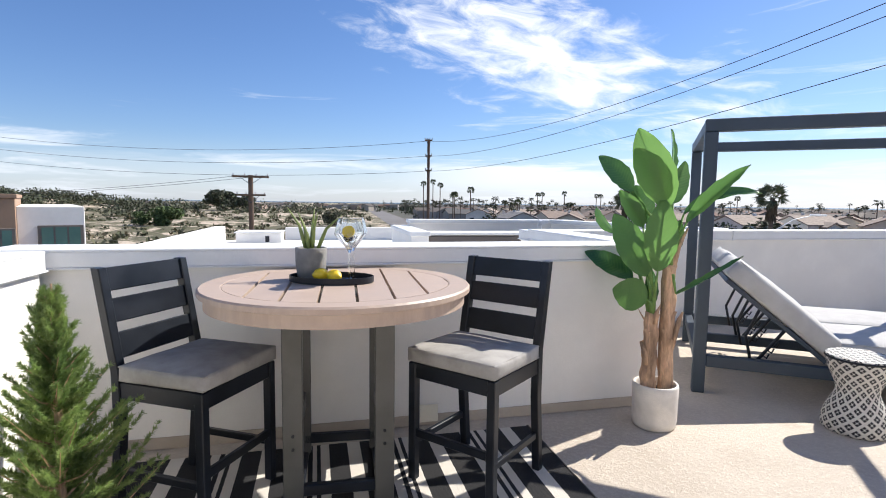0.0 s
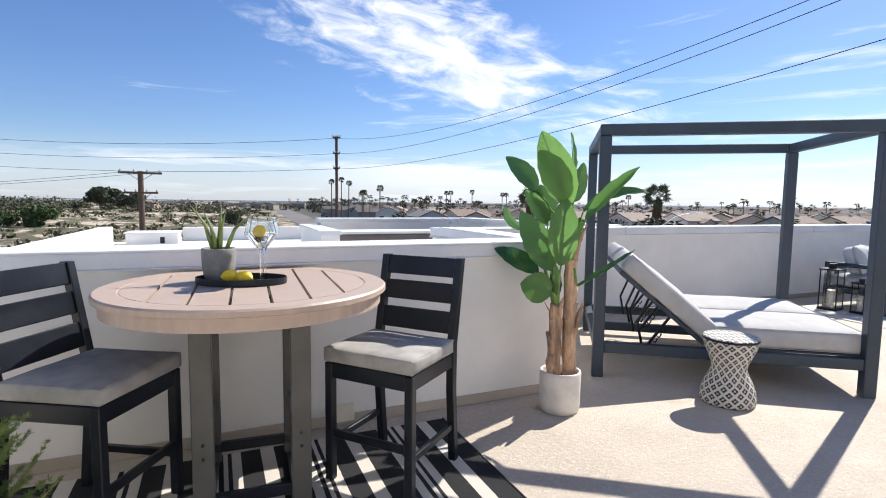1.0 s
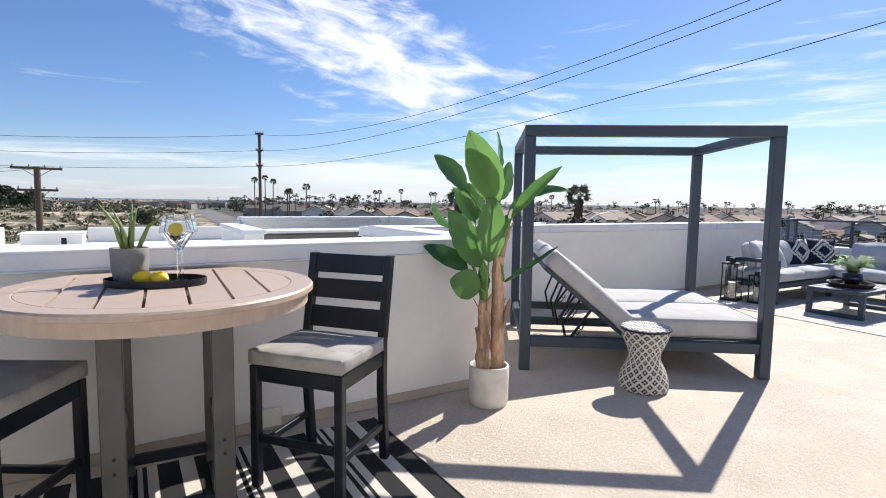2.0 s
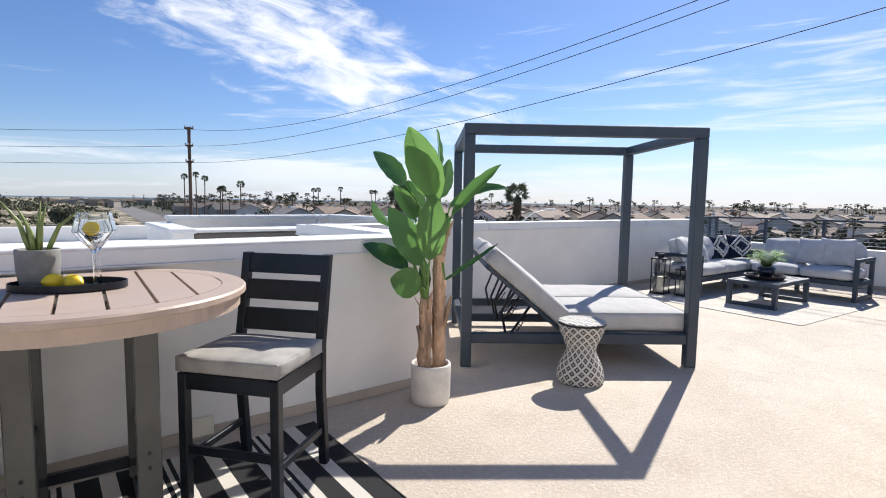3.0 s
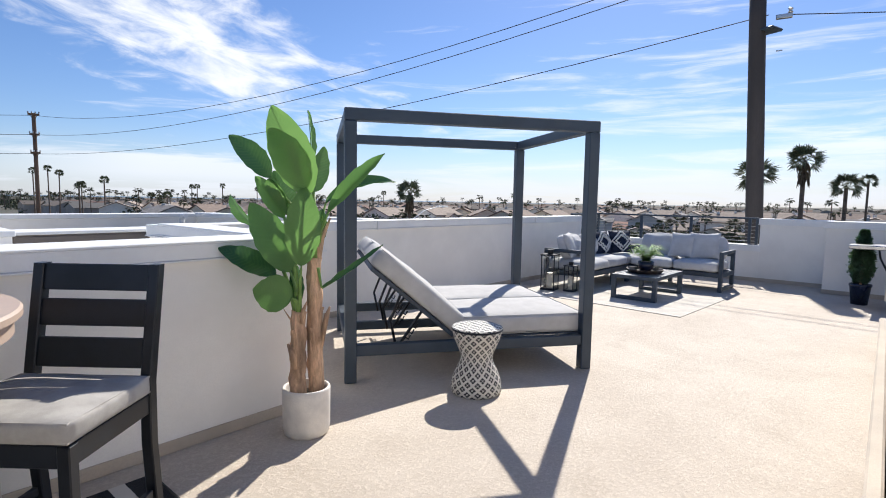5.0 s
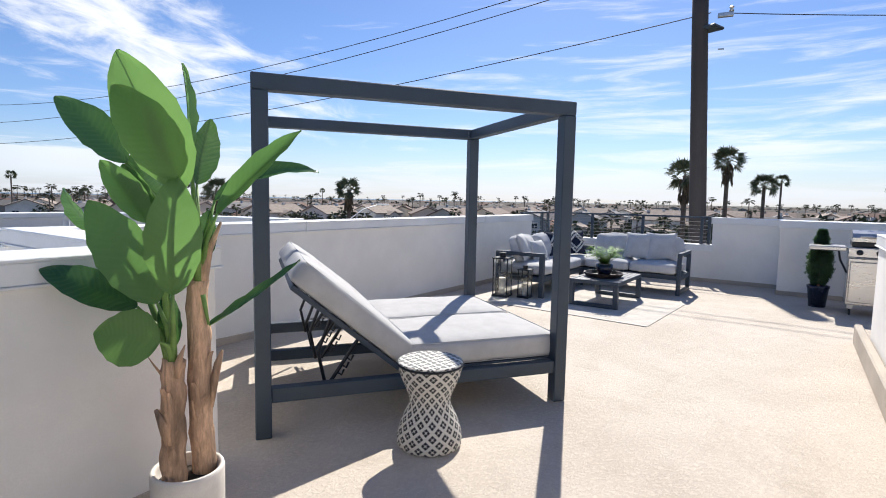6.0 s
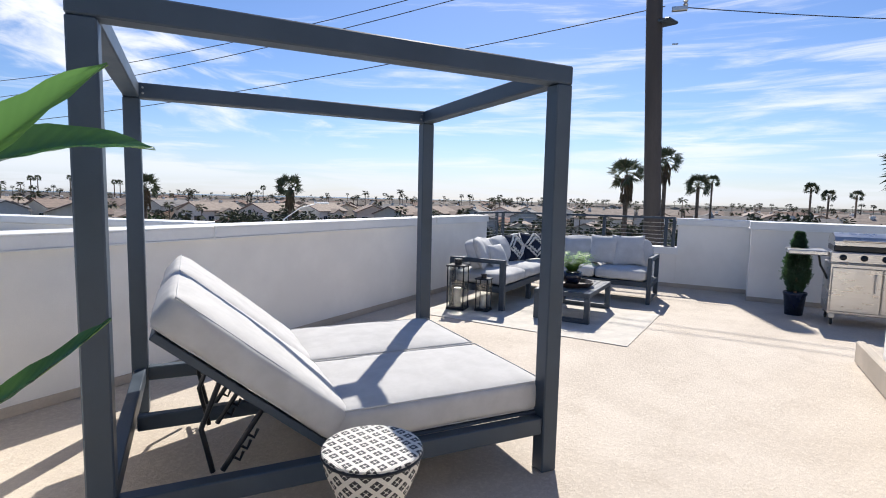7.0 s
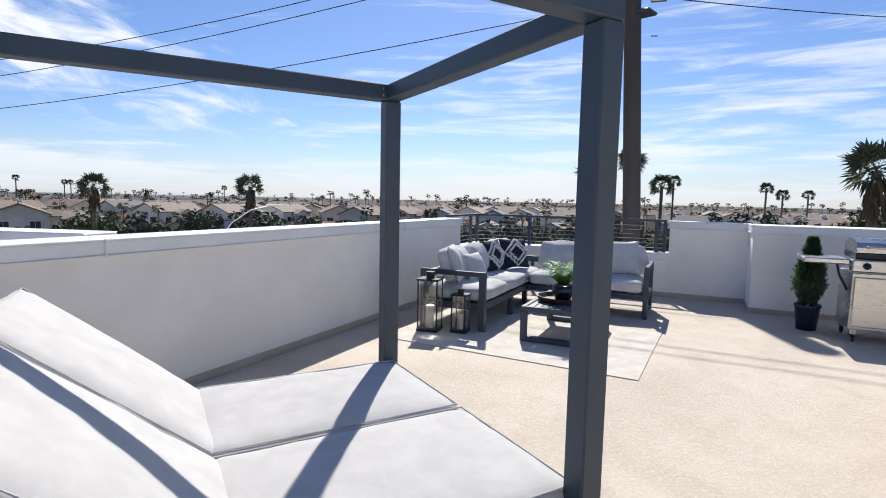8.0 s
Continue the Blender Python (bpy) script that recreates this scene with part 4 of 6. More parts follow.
def aloe_pot(m):
    ob = thing("aloe_pot", "grey concrete pot with a spiky green succulent", "plant", m)
    pot = part("pot", lathe(bmesh.new(), [(0, 0), (0.052, 0.0), (0.058, 0.006), (0.066, 0.06), (0.068, 0.132), (0.066, 0.136), (0.06, 0.134), (0.058, 0.12), (0, 0.12)], 36), CONCRETE, ob, "grey concrete pot", True)
    part("soil", lathe(bmesh.new(), [(0.059, 0.122), (0, 0.126)], 18), SOIL, pot)
    rnd = random.Random(11)
    for dx, dy, h, lean in ((-0.105, 0.0, 0.185, 0), (-0.065, 0.02, 0.165, 0), (-0.03, -0.02, 0.12, 0), (0.012, 0.015, 0.18, 0), (0.036, -0.01, 0.165, 0), (0.135, 0.02, 0.155, 0), (0.0, 0.03, 0.14, 0), (-0.045, 0.035, 0.10, 0)):
        root = Vector((dx * 0.18, dy * 0.3, 0.115))
        tip = Vector((dx, dy, 0.125 + h))
        bend = root.lerp(tip, 0.5) + Vector((-dx * 0.10, 0, 0.02))
        bm = bmesh.new()
        tube(bm, [root, root.lerp(bend, 0.5), bend, bend.lerp(tip, 0.55), tip], [0.008, 0.0095, 0.007, 0.0042, 0.0008], 7)
        part("leaf", bm, ALOE, ob, "", True)
    return ob


aloe_pot(pose(-0.75, 2.175, TT + 0.0045) @ Matrix.Scale(1.12, 4))


def lemon(m):
    bm = bmesh.new()
    rows = [(0, -0.043), (0.006, -0.041), (0.012, -0.036), (0.024, -0.026), (0.0305, -0.008), (0.031, 0.005), (0.026, 0.022), (0.014, 0.034), (0.008, 0.039), (0.004, 0.044), (0, 0.045)]
    lathe(bm, rows, 24, Matrix.Rotation(radians(90), 4, "Y"))
    ob = part("lemon", bm, LEMON, smooth=True, m=m)
    tagged(ob, "whole yellow lemon lying on the black tray", "lemon", "lemons on the tray")


lemon(pose(-0.668, 2.08, TT + 0.036, 20, 0, 25))
lemon(pose(-0.594, 2.05, TT + 0.0355, -30, 5, -30))


def wine_glass(m, slice_in):
    ob = thing("wine_glass", "faceted stemmed wine glass with ice and lemon" if slice_in else "faceted stemmed wine glass", "glass", m, "glasses on the tray")
    K = 1.42
    outer = [(0, 0), (0.034, 0), (0.034, 0.002), (0.006, 0.005), (0.0036, 0.012), (0.0036, 0.098), (0.008, 0.108), (0.049, 0.158), (0.049, 0.162), (0.037, 0.212)]
    inner = [(0.0355, 0.212), (0.0472, 0.162), (0.0472, 0.159), (0.007, 0.112), (0, 0.111)]
    part("bowl", lathe(bmesh.new(), outer + inner, 9, Matrix.Scale(K, 4)), GLASS, ob)
    if slice_in:
        rnd = random.Random(4)
        for k in range(16):
            z = 0.135 + 0.022 * rnd.random()
            r, a = (z - 0.118) * 0.62 * rnd.random() ** 0.5, rnd.uniform(0, 6.28)
            bm = boxed(-0.006, -0.006, -0.006, 0.006, 0.006, 0.006, 0.0018, Matrix.Scale(K, 4) @ pose(r * math.cos(a), r * math.sin(a), z + 0.004, rnd.uniform(0, 90), rnd.uniform(0, 90), 0))
            part("ice_cube", bm, GLASS, ob)
        part("lemon_slice", lathe(bmesh.new(), [(0, -0.003), (0.02, -0.003), (0.021, 0), (0.02, 0.003), (0, 0.003)], 18, Matrix.Scale(K, 4) @ pose(0.0, -0.012, 0.168, 62, 10, 0)), LEMON, ob, "yellow lemon slice")
    return ob


wine_glass(pose(-0.531, 2.085, TT + 0.0048), True)
wine_glass(pose(-0.538, 2.175, TT + 0.0048, 0, 0, 14), False)


# ---- lounge corner ----
def sofa_cushion(bm, w, d, h, m, seed, puff=0.02):
    return pad(bm, -w / 2, -d / 2, 0, w / 2, d / 2, h, puff, min(0.05, h * 0.4), 10, m, 0.020 if puff > 0.034 else 0.011, seed)


def sectional():
    """Two runs that meet in the corner: one along the back wall, one along the railing."""
    ob = thing("sectional_sofa", "L-shaped outdoor sofa, dark metal frame, light grey cushions", "sofa", place(7.66, 2.06))
    L, D, S = 2.32, 2.22, 0.30
    A = D - 0.76          # v of the front edge of the long run
    B = L - 0.76          # u of the front edge of the short run
    # frame
    part("frame", boxed(0.03, A + 0.02, S - 0.075, L, D, S, 0.006), IRON, ob)
    part("frame", boxed(B + 0.02, 0.03, S - 0.074, L - 0.002, A + 0.018, S - 0.001, 0.006), IRON, ob)
    part("back_rail", boxed(0.03, D - 0.05, 0.52, L, D, 0.60, 0.006), IRON, ob)
    part("back_rail", boxed(L - 0.05, 0.03, 0.52, L - 0.001, D - 0.051, 0.60, 0.006), IRON, ob)
    for k in range(6):
        part("back_slat", boxed(0.35 * k + 0.2, D - 0.035, S, 0.35 * k + 0.24, D - 0.015, 0.52, 0.003), IRON, ob)
        part("back_slat", boxed(L - 0.035, 0.35 * k + 0.2, S, L - 0.015, 0.35 * k + 0.24, 0.52, 0.003), IRON, ob)
    # end arms: open frames of flat bar
    bm = boxed(0, A, 0, 0.055, A + 0.07, 0.63, 0.005)
    box(bm, 0, D - 0.07, 0, 0.055, D, 0.63, 0.005)
    box(bm, 0.001, A + 0.001, 0.58, 0.054, D - 0.001, 0.631, 0.005)
    box(bm, 0.001, A + 0.001, S - 0.075, 0.054, D - 0.001, S - 0.001, 0.005)
    part("arm", bm, IRON, ob)
    bm = boxed(B, 0, 0, B + 0.07, 0.055, 0.63, 0.005)
    box(bm, L - 0.07, 0, 0, L, 0.055, 0.63, 0.005)
    box(bm, B + 0.001, 0.001, 0.58, L - 0.001, 0.054, 0.631, 0.005)
    box(bm, B + 0.001, 0.001, S - 0.075, L - 0.001, 0.054, S - 0.002, 0.005)
    box(bm, B + 0.001, 0.001, 0.02, L - 0.001, 0.054, 0.06, 0.005)
    part("arm", bm, IRON, ob)
    for u, v in ((L - 0.04, D - 0.04), (B + 0.06, A + 0.06), (1.0, A + 0.05), (L - 0.04, 1.0)):
        part("leg", boxed(u - 0.03, v - 0.03, 0, u + 0.03, v + 0.03, S - 0.075, 0.004), IRON, ob)
    # seats
    for k in range(2):
        part("seat_cushion", sofa_cushion(bmesh.new(), 0.735, 0.72, 0.155, pose(0.06 + 0.37 + 0.745 * k, A + 0.38, S + 0.003), k, 0.03), SOFA, ob, "", True)
    part("seat_cushion", sofa_cushion(bmesh.new(), 0.70, 0.70, 0.155, pose(L - 0.40, D - 0.40, S + 0.003), 3, 0.02), SOFA, ob, "", True)
    for k in range(2):
        part("seat_cushion", sofa_cushion(bmesh.new(), 0.72, 0.69, 0.155, pose(L - 0.41, 0.06 + 0.35 + 0.70 * k, S + 0.003), 5 + k, 0.03), SOFA, ob, "", True)
    # backs lean on the rails
    for k in range(3):
        part("back_cushion", sofa_cushion(bmesh.new(), 0.66, 0.37, 0.15, pose(0.43 + 0.74 * k, D - 0.235, S + 0.15, 0, 0, 0) @ pose(0, 0, 0.20, 70 - 4 * (k % 2), 0, 5 - 5 * k) @ pose(0, 0, -0.075), 8 + k, 0.05), SOFA, ob, "", True)
    for k in range(2):
        part("back_cushion", sofa_cushion(bmesh.new(), 0.66, 0.37, 0.15, pose(L - 0.235, 0.42 + 0.70 * k, S + 0.15, 0, 0, -90) @ pose(0, 0, 0.20, 70 - 4 * (k % 2), 0, 4 - 7 * k) @ pose(0, 0, -0.075), 12 + k, 0.05), SOFA, ob, "", True)
    return ob


def throw_pillow(m, mt, label, pattern=False, size=0.44):
    ob = thing("throw_pillow", label, "pillow", m, "pillows on the sofa")
    bm = bmesh.new()
    n, h = 12, size / 2
    for s in (-1, 1):
        grid = []
        for i in range(n + 1):
            row = []
            for j in range(n + 1):
                a, b = 2 * i / n - 1, 2 * j / n - 1
                pinch = 1 - 0.07 * (a * a * (1 - b * b) + b * b * (1 - a * a)) * 1.4
                t = 0.075 * ((1 - a * a) * (1 - b * b)) ** 0.45
                row.append(bm.verts.new((a * h * pinch, s * t + 0.006 * noise.noise((a * 3, b * 3, s + size)), b * h * pinch + h)))
            grid.append(row)
        for i in range(n):
            for j in range(n):
                q = (grid[i][j], grid[i + 1][j], grid[i + 1][j + 1], grid[i][j + 1])
                bm.faces.new(q if s < 0 else q[::-1])
    bmesh.ops.remove_doubles(bm, verts=bm.verts, dist=0.0015)
    part("cover", bm, mt, ob, "", True)
    if pattern:
        def on(a, b):
            return (a * h, -0.075 * max(0.0, (1 - a * a) * (1 - b * b)) ** 0.45 - 0.008, b * h + h)
        for r in (0.86, 0.56):
            pts = []
            for k in range(33):
                t = k / 32 * 4
                c, f = int(t) % 4, t - int(t)
                p, q = [(r, 0), (0, r), (-r, 0), (0, -r)][c], [(0, r), (-r, 0), (0, -r), (r, 0)][c]
                zig = 0.05 * (1 if k % 2 else -1)
                pts.append(on(p[0] + (q[0] - p[0]) * f + zig * 0.5, p[1] + (q[1] - p[1]) * f + zig * 0.5))
            part("tufted_band", tube(bmesh.new(), pts, 0.015, 6, rough=0.35, rnd=random.Random(2)), CREAM, ob, "cream tufted zigzag band")
    return ob


sectional()
SOFA_AT = place(7.66, 2.06)
for u, v, turn, lean, mt, label, pat, size in (
        (0.30, 1.86, 18, 18, SOFA, "plain light grey square pillow", False, 0.42),
        (0.52, 1.72, -16, 30, SOFA, "small light grey lumbar pillow", False, 0.34),
        (1.30, 1.80, -14, 20, NAVY, "navy pillow with cream tufted diamond pattern", True, 0.42),
        (1.74, 1.68, -40, 20, NAVY, "navy pillow with cream tufted diamond pattern", True, 0.42),
        (1.88, 0.34, -70, 22, SOFA, "plain light grey square pillow", False, 0.46),
        (1.84, 0.72, -96, 20, SOFA, "plain light grey square pillow", False, 0.44)):
    throw_pillow(SOFA_AT @ pose(u, v, 0.475, 0, 0, turn) @ pose(0, 0, 0, -lean, 0, 0), mt, label, pat, size)


def coffee_table(m):
    ob = thing("coffee_table", "low dark grey slatted metal coffee table", "table", m)
    W, D, H = 1.10, 0.64, 0.345
    bm = boxed(-W / 2, -D / 2, H - 0.05, W / 2, -D / 2 + 0.05, H, 0.004)
    box(bm, -W / 2, D / 2 - 0.05, H - 0.05, W / 2, D / 2, H, 0.004)
    box(bm, -W / 2, -D / 2 + 0.05, H - 0.05, -W / 2 + 0.05, D / 2 - 0.05, H, 0.004)
    box(bm, W / 2 - 0.05, -D / 2 + 0.05, H - 0.05, W / 2, D / 2 - 0.05, H, 0.004)
    part("frame", bm, IRON, ob)
    for k in range(8):
        y = -D / 2 + 0.052 + 0.067 * k
        part("slat", boxed(-W / 2 + 0.05, y, H - 0.022, W / 2 - 0.05, y + 0.060, H - 0.002, 0.003), GREYTOP, ob)
    for x in (-W / 2 + 0.03, W / 2 - 0.03):
        for y in (-D / 2 + 0.03, D / 2 - 0.03):
            part("leg", boxed(x - 0.03, y - 0.03, 0, x + 0.03, y + 0.03, H - 0.05, 0.004), IRON, ob)
        part("foot_rail", boxed(x - 0.028, -D / 2 + 0.06, 0.0, x + 0.028, D / 2 - 0.06, 0.05, 0.004), IRON, ob)
    return ob


coffee_table(place(8.10, 2.78, 0.009))


def fern_bowl(m):
    tray = thing("wooden_tray", "dark round wooden tray on the coffee table", "tray", m)
    part("dish", lathe(bmesh.new(), [(0, 0), (0.17, 0), (0.20, 0.03), (0.205, 0.045), (0.195, 0.045), (0.165, 0.012), (0, 0.012)], 12), WOODTRAY, tray)
    ob = thing("fern_pot", "bright green fern in a dark glazed pot on the tray", "plant", m @ pose(0.02, 0.0, 0.0125))
    part("pot", lathe(bmesh.new(), [(0, 0), (0.06, 0), (0.085, 0.06), (0.085, 0.115), (0.075, 0.115), (0.07, 0.1), (0, 0.1)], 24), BLUEPOT, ob, "", True)
    rnd = random.Random(9)
    verts, faces = [], []
    for k in range(190):
        a, reach, rise = rnd.uniform(0, 6.28), rnd.uniform(0.10, 0.21), rnd.uniform(0.08, 0.20)
        side = Vector((-math.sin(a), math.cos(a), 0))
        for q in range(9):
            t = (q + 1) / 9
            c = Vector((math.cos(a) * reach * t, math.sin(a) * reach * t, 0.10 + rise * math.sin(t * 2.0)))
            for s in (-1, 1):
                i = len(verts)
                tip = c + side * s * 0.042 * (1.1 - t) + Vector((math.cos(a), math.sin(a), 0.3)) * 0.012
                verts += [c, c + Vector((math.cos(a), math.sin(a), 0)) * 0.016, tip]
                faces.append((i, i + 1, i + 2))
    raw("fronds", verts, faces, FERN, ob)


fern_bowl(place(8.02, 2.80, 0.3545) @ Matrix.Scale(1.3, 4))


def lantern(m, w, h, label):
    ob = thing("lantern", label, "lantern", m, "lanterns beside the sofa")
    t = 0.014
    part("base", boxed(-w / 2, -w / 2, 0, w / 2, w / 2, 0.03, 0.004), BLACK, ob)
    for sx in (-1, 1):
        for sy in (-1, 1):
            x, y = sx * (w / 2 - t), sy * (w / 2 - t)
            part("corner_post", boxed(x - t / 2, y - t / 2, 0.03, x + t / 2, y + t / 2, h * 0.86, 0.002), BLACK, ob)
        for k in range(2):
            p = boxed(sx * (w / 2 - t) - 0.0015, -w / 2 + 1.6 * t, 0.032, sx * (w / 2 - t) + 0.0015, w / 2 - 1.6 * t, h * 0.855, 0, Matrix.Rotation(radians(90 * k), 4, "Z"))
            pane = part("pane", p, GLASS, ob)
            pane.visible_shadow = False
    part("top", boxed(-w / 2 - 0.004, -w / 2 - 0.004, h * 0.86, w / 2 + 0.004, w / 2 + 0.004, h * 0.89, 0.004), BLACK, ob)
    part("cap", lathe(bmesh.new(), [(0, h * 0.89), (w * 0.19, h * 0.89), (w * 0.19, h * 0.97), (w * 0.21, h * 0.975), (w * 0.21, h), (0, h)], 18), BLACK, ob)
    part("candle", lathe(bmesh.new(), [(0, 0.031), (w * 0.2, 0.031), (w * 0.2, h * 0.42), (w * 0.18, h * 0.425), (0, h * 0.415)], 18), WAX, ob, "cream pillar candle")
    return ob


lantern(place(7.48, 4.06, 0.009, 10), 0.23, 0.62, "tall black lantern with glass panes and a candle")
lantern(place(7.57, 3.75, 0.009, 4), 0.17, 0.45, "shorter black lantern with glass panes and a candle")
pale = part("pale_rug", boxed(0, 0, 0.001, 1.74, 2.45, 0.008, 0.003), RUGPALE, m=place(6.90, 1.93, 0, -2.5))
tagged(pale, "pale beige flat-woven outdoor rug under the coffee table", "rug")


def grill(m):
    """Front towards -x, left shelf towards +y."""
    ob = thing("gas_grill", "stainless steel gas grill with side shelf and two doors", "grill", m)
    part("cabinet", boxed(0.02, -0.95, 0.14, 0.55, 0.0, 0.72, 0.006), STEEL, ob)
    for y in (-0.94, -0.475):
        door = part("door", boxed(-0.004, y, 0.17, 0.018, y + 0.458, 0.68, 0.008), STEEL, ob)
        hy = y + (0.40 if y < -0.6 else 0.06)
        part("handle", tube(bmesh.new(), [(-0.004, hy, 0.42), (-0.04, hy, 0.43), (-0.04, hy, 0.61), (-0.004, hy, 0.62)], 0.009, 8), STEEL, door)
    part("control_panel", boxed(-0.03, -0.97, 0.735, 0.10, 0.02, 0.86, 0.012), STEEL, ob)
    for k in range(5):
        knob = part("knob", lathe(bmesh.new(), [(0.034, 0), (0.034, 0.01), (0.024, 0.014), (0.022, 0.04), (0, 0.042)], 18, pose(-0.031, -0.10 - 0.19 * k, 0.80, 0, -90, 0)), BLACK, ob, "black control knob", True)
    part("firebox", boxed(0.05, -0.93, 0.86, 0.53, -0.02, 0.93, 0.01), BLACK, ob)
    bm = bmesh.new()
    prof = [(0.03, 0.93), (0.03, 0.98), (0.08, 1.03), (0.20, 1.07), (0.38, 1.065), (0.52, 1.01), (0.54, 0.93)]
    ends = [[bm.verts.new((x, y, z)) for x, z in prof] for y in (-0.93, -0.02)]
    for i in range(len(prof)):
        j = (i + 1) % len(prof)
        bm.faces.new((ends[0][i], ends[0][j], ends[1][j], ends[1][i]))
    bm.faces.new(ends[0])
    bm.faces.new(ends[1][::-1])
    lid = part("lid", bm, STEEL, ob, "polished steel lid")
    part("handle", tube(bmesh.new(), [(0.03, -0.85, 0.985), (-0.03, -0.85, 0.99), (-0.03, -0.10, 0.99), (0.03, -0.10, 0.985)], 0.013, 8), STEEL, lid)
    part("side_shelf", boxed(0.04, 0.022, 0.80, 0.50, 0.42, 0.855, 0.01), STEEL, ob)
    part("side_shelf", boxed(0.04, -1.38, 0.80, 0.50, -0.972, 0.855, 0.01), STEEL, ob)
    part("gas_hose", tube(bmesh.new(), [(0.20, 0.10, 0.79), (0.18, 0.08, 0.68), (0.16, 0.03, 0.58), (0.18, 0.003, 0.52)], 0.012, 8), RUBBER, ob)
    for x in (0.06, 0.50):
        for y in (-0.90, -0.05):
            part("leg", boxed(x - 0.03, y - 0.03, 0.08, x + 0.03, y + 0.03, 0.14, 0.004), STEEL, ob)
            wheel = part("caster", lathe(bmesh.new(), [(0, -0.012), (0.034, -0.012), (0.04, -0.006), (0.04, 0.006), (0.034, 0.012), (0, 0.012)], 18, pose(x, y, 0.04, 90, 0, 0)), RUBBER, ob)
            part("fork", boxed(x - 0.02, y - 0.018, 0.02, x + 0.02, y - 0.013, 0.085, 0.001), STEEL, wheel)
    return ob


grill(place(9.22, 0.13))

# ---- roofs next door ----
ROOFW = material("white_roof_membrane", (0.76, 0.75, 0.72), 0.7, vary=0.06, scale=0.8, fine=30, bump=0.2, stain=0.12)


def next_roof():
    ob = part("neighbour_roof", boxed(-2.5, 3.14, -0.6, 2.0, 13.9, 0.35), ROOFW, m=BUILDING)
    tagged(ob, "flat white membrane roof of the adjoining building", "roof", kind="structure")
    part("roof_edge", boxed(-2.75, 8.2, -0.6, -2.501, 14.1, 0.70, 0.01), STUCCO, ob)
    part("roof_edge", boxed(-1.0, 13.901, -0.6, 2.6, 14.1, 0.68, 0.01), STUCCO, ob)
    house = part("roof_box", boxed(-2.02, 12.6, 0.351, -1.0, 13.4, 0.61, 0.01), STUCCO, ob, "white stuccoed roof upstand")
    part("coping", boxed(-2.05, 12.57, 0.611, -0.97, 13.43, 0.64, 0.006), CAP, house)
    part("scupper", boxed(-1.36, 12.588, 0.40, -1.27, 12.6, 0.54, 0.002), BLACK, house, "dark scupper opening")
    # upper terrace of the next unit
    for name, a, b, c, d, h in (("terrace_wall", 1.38, 8.15, 4.25, 8.42, WALL_H), ("terrace_wall", 1.14, 6.55, 1.38, 8.6, 0.99)):
        w = part(name, boxed(a, b, -0.6, c, d, h - 0.06, 0.004), STUCCO, ob)
        part("coping", boxed(a - 0.025, b - 0.025, h - 0.059, c + 0.025, d + 0.025, h, 0.006), CAP, w)
    turn = Matrix.Translation((3.85, 8.14, 0)) @ Matrix.Rotation(math.atan2(-3.0, 0.95), 4, "Z")
    w = part("terrace_wall", box(bmesh.new(), 0, -0.0, -0.6, 3.0, 0.25, WALL_H - 0.06, 0.004, turn), STUCCO, ob)
    part("coping", box(bmesh.new(), -0.02, -0.025, WALL_H - 0.059, 3.02, 0.275, WALL_H + 0.004, 0.006, turn), CAP, w)
    s = part("stair_screen", boxed(1.40, 6.7, -0.6, 3.97, 7.2, 0.93, 0.004), SIDING, ob, "taupe sided screen wall")
    part("coping", boxed(1.385, 6.68, 0.931, 3.975, 7.22, 0.965, 0.005), CAP, s)
    for k in range(9):
        part("board", boxed(1.41, 6.684, 0.02 + 0.1 * k, 3.96, 6.699, 0.112 + 0.1 * k, 0.003), SIDING, s)
    part("vent_pipe", tube(bmesh.new(), [(3.5, 7.8, 0.35), (3.5, 7.8, 1.02), (3.5, 7.74, 1.08), (3.5, 7.66, 1.08)], 0.035, 10), CAP, ob)


next_roof()
block = part("building_below", boxed(-1.64, -3.2, -9.2, 11.35, 5.1, -0.36), STUCCO, m=BUILDING)
tagged(block, "storeys of the white stuccoed building under the deck", "building", kind="structure")
block = part("building_below_north", boxed(-2.5, 5.2, -9.2, 4.2, 14.0, -0.61), STUCCO, m=BUILDING)
tagged(block, "storeys of the adjoining white stuccoed building", "building", kind="structure")

# ---- land ----
def rand_shader(name, stops, rough=0.9, vary=0.15, scale=0.4):
    """Shades that differ from piece to piece of a joined mesh."""
    mt = bpy.data.materials.new(name)
    mt.use_nodes = True
    w = Net(mt.node_tree)
    rnd = w.n("ShaderNodeNewGeometry").outputs["Random Per Island"]
    ramp = w.n("ShaderNodeValToRGB")
    ramp.color_ramp.interpolation = "CONSTANT"
    el = ramp.color_ramp.elements
    for k, col in enumerate(stops):
        e = el[k] if k < 2 else el.new(0.5)
        e.position, e.color = k / len(stops), (*col, 1)
    w.put(ramp.inputs[0], rnd)
    pos = w.n("ShaderNodeTexCoord").outputs["Object"]
    col = w.mix(w.m("MULTIPLY", w.noise(pos, scale, 4), vary * 3), ramp.outputs[0], (0.05, 0.05, 0.04))
    s = w.n("ShaderNodeBsdfPrincipled", Roughness=rough)
    w.put(s.inputs["Base Color"], col)
    w.t.links.new(s.outputs[0], w.n("ShaderNodeOutputMaterial").inputs[0])
    return mt


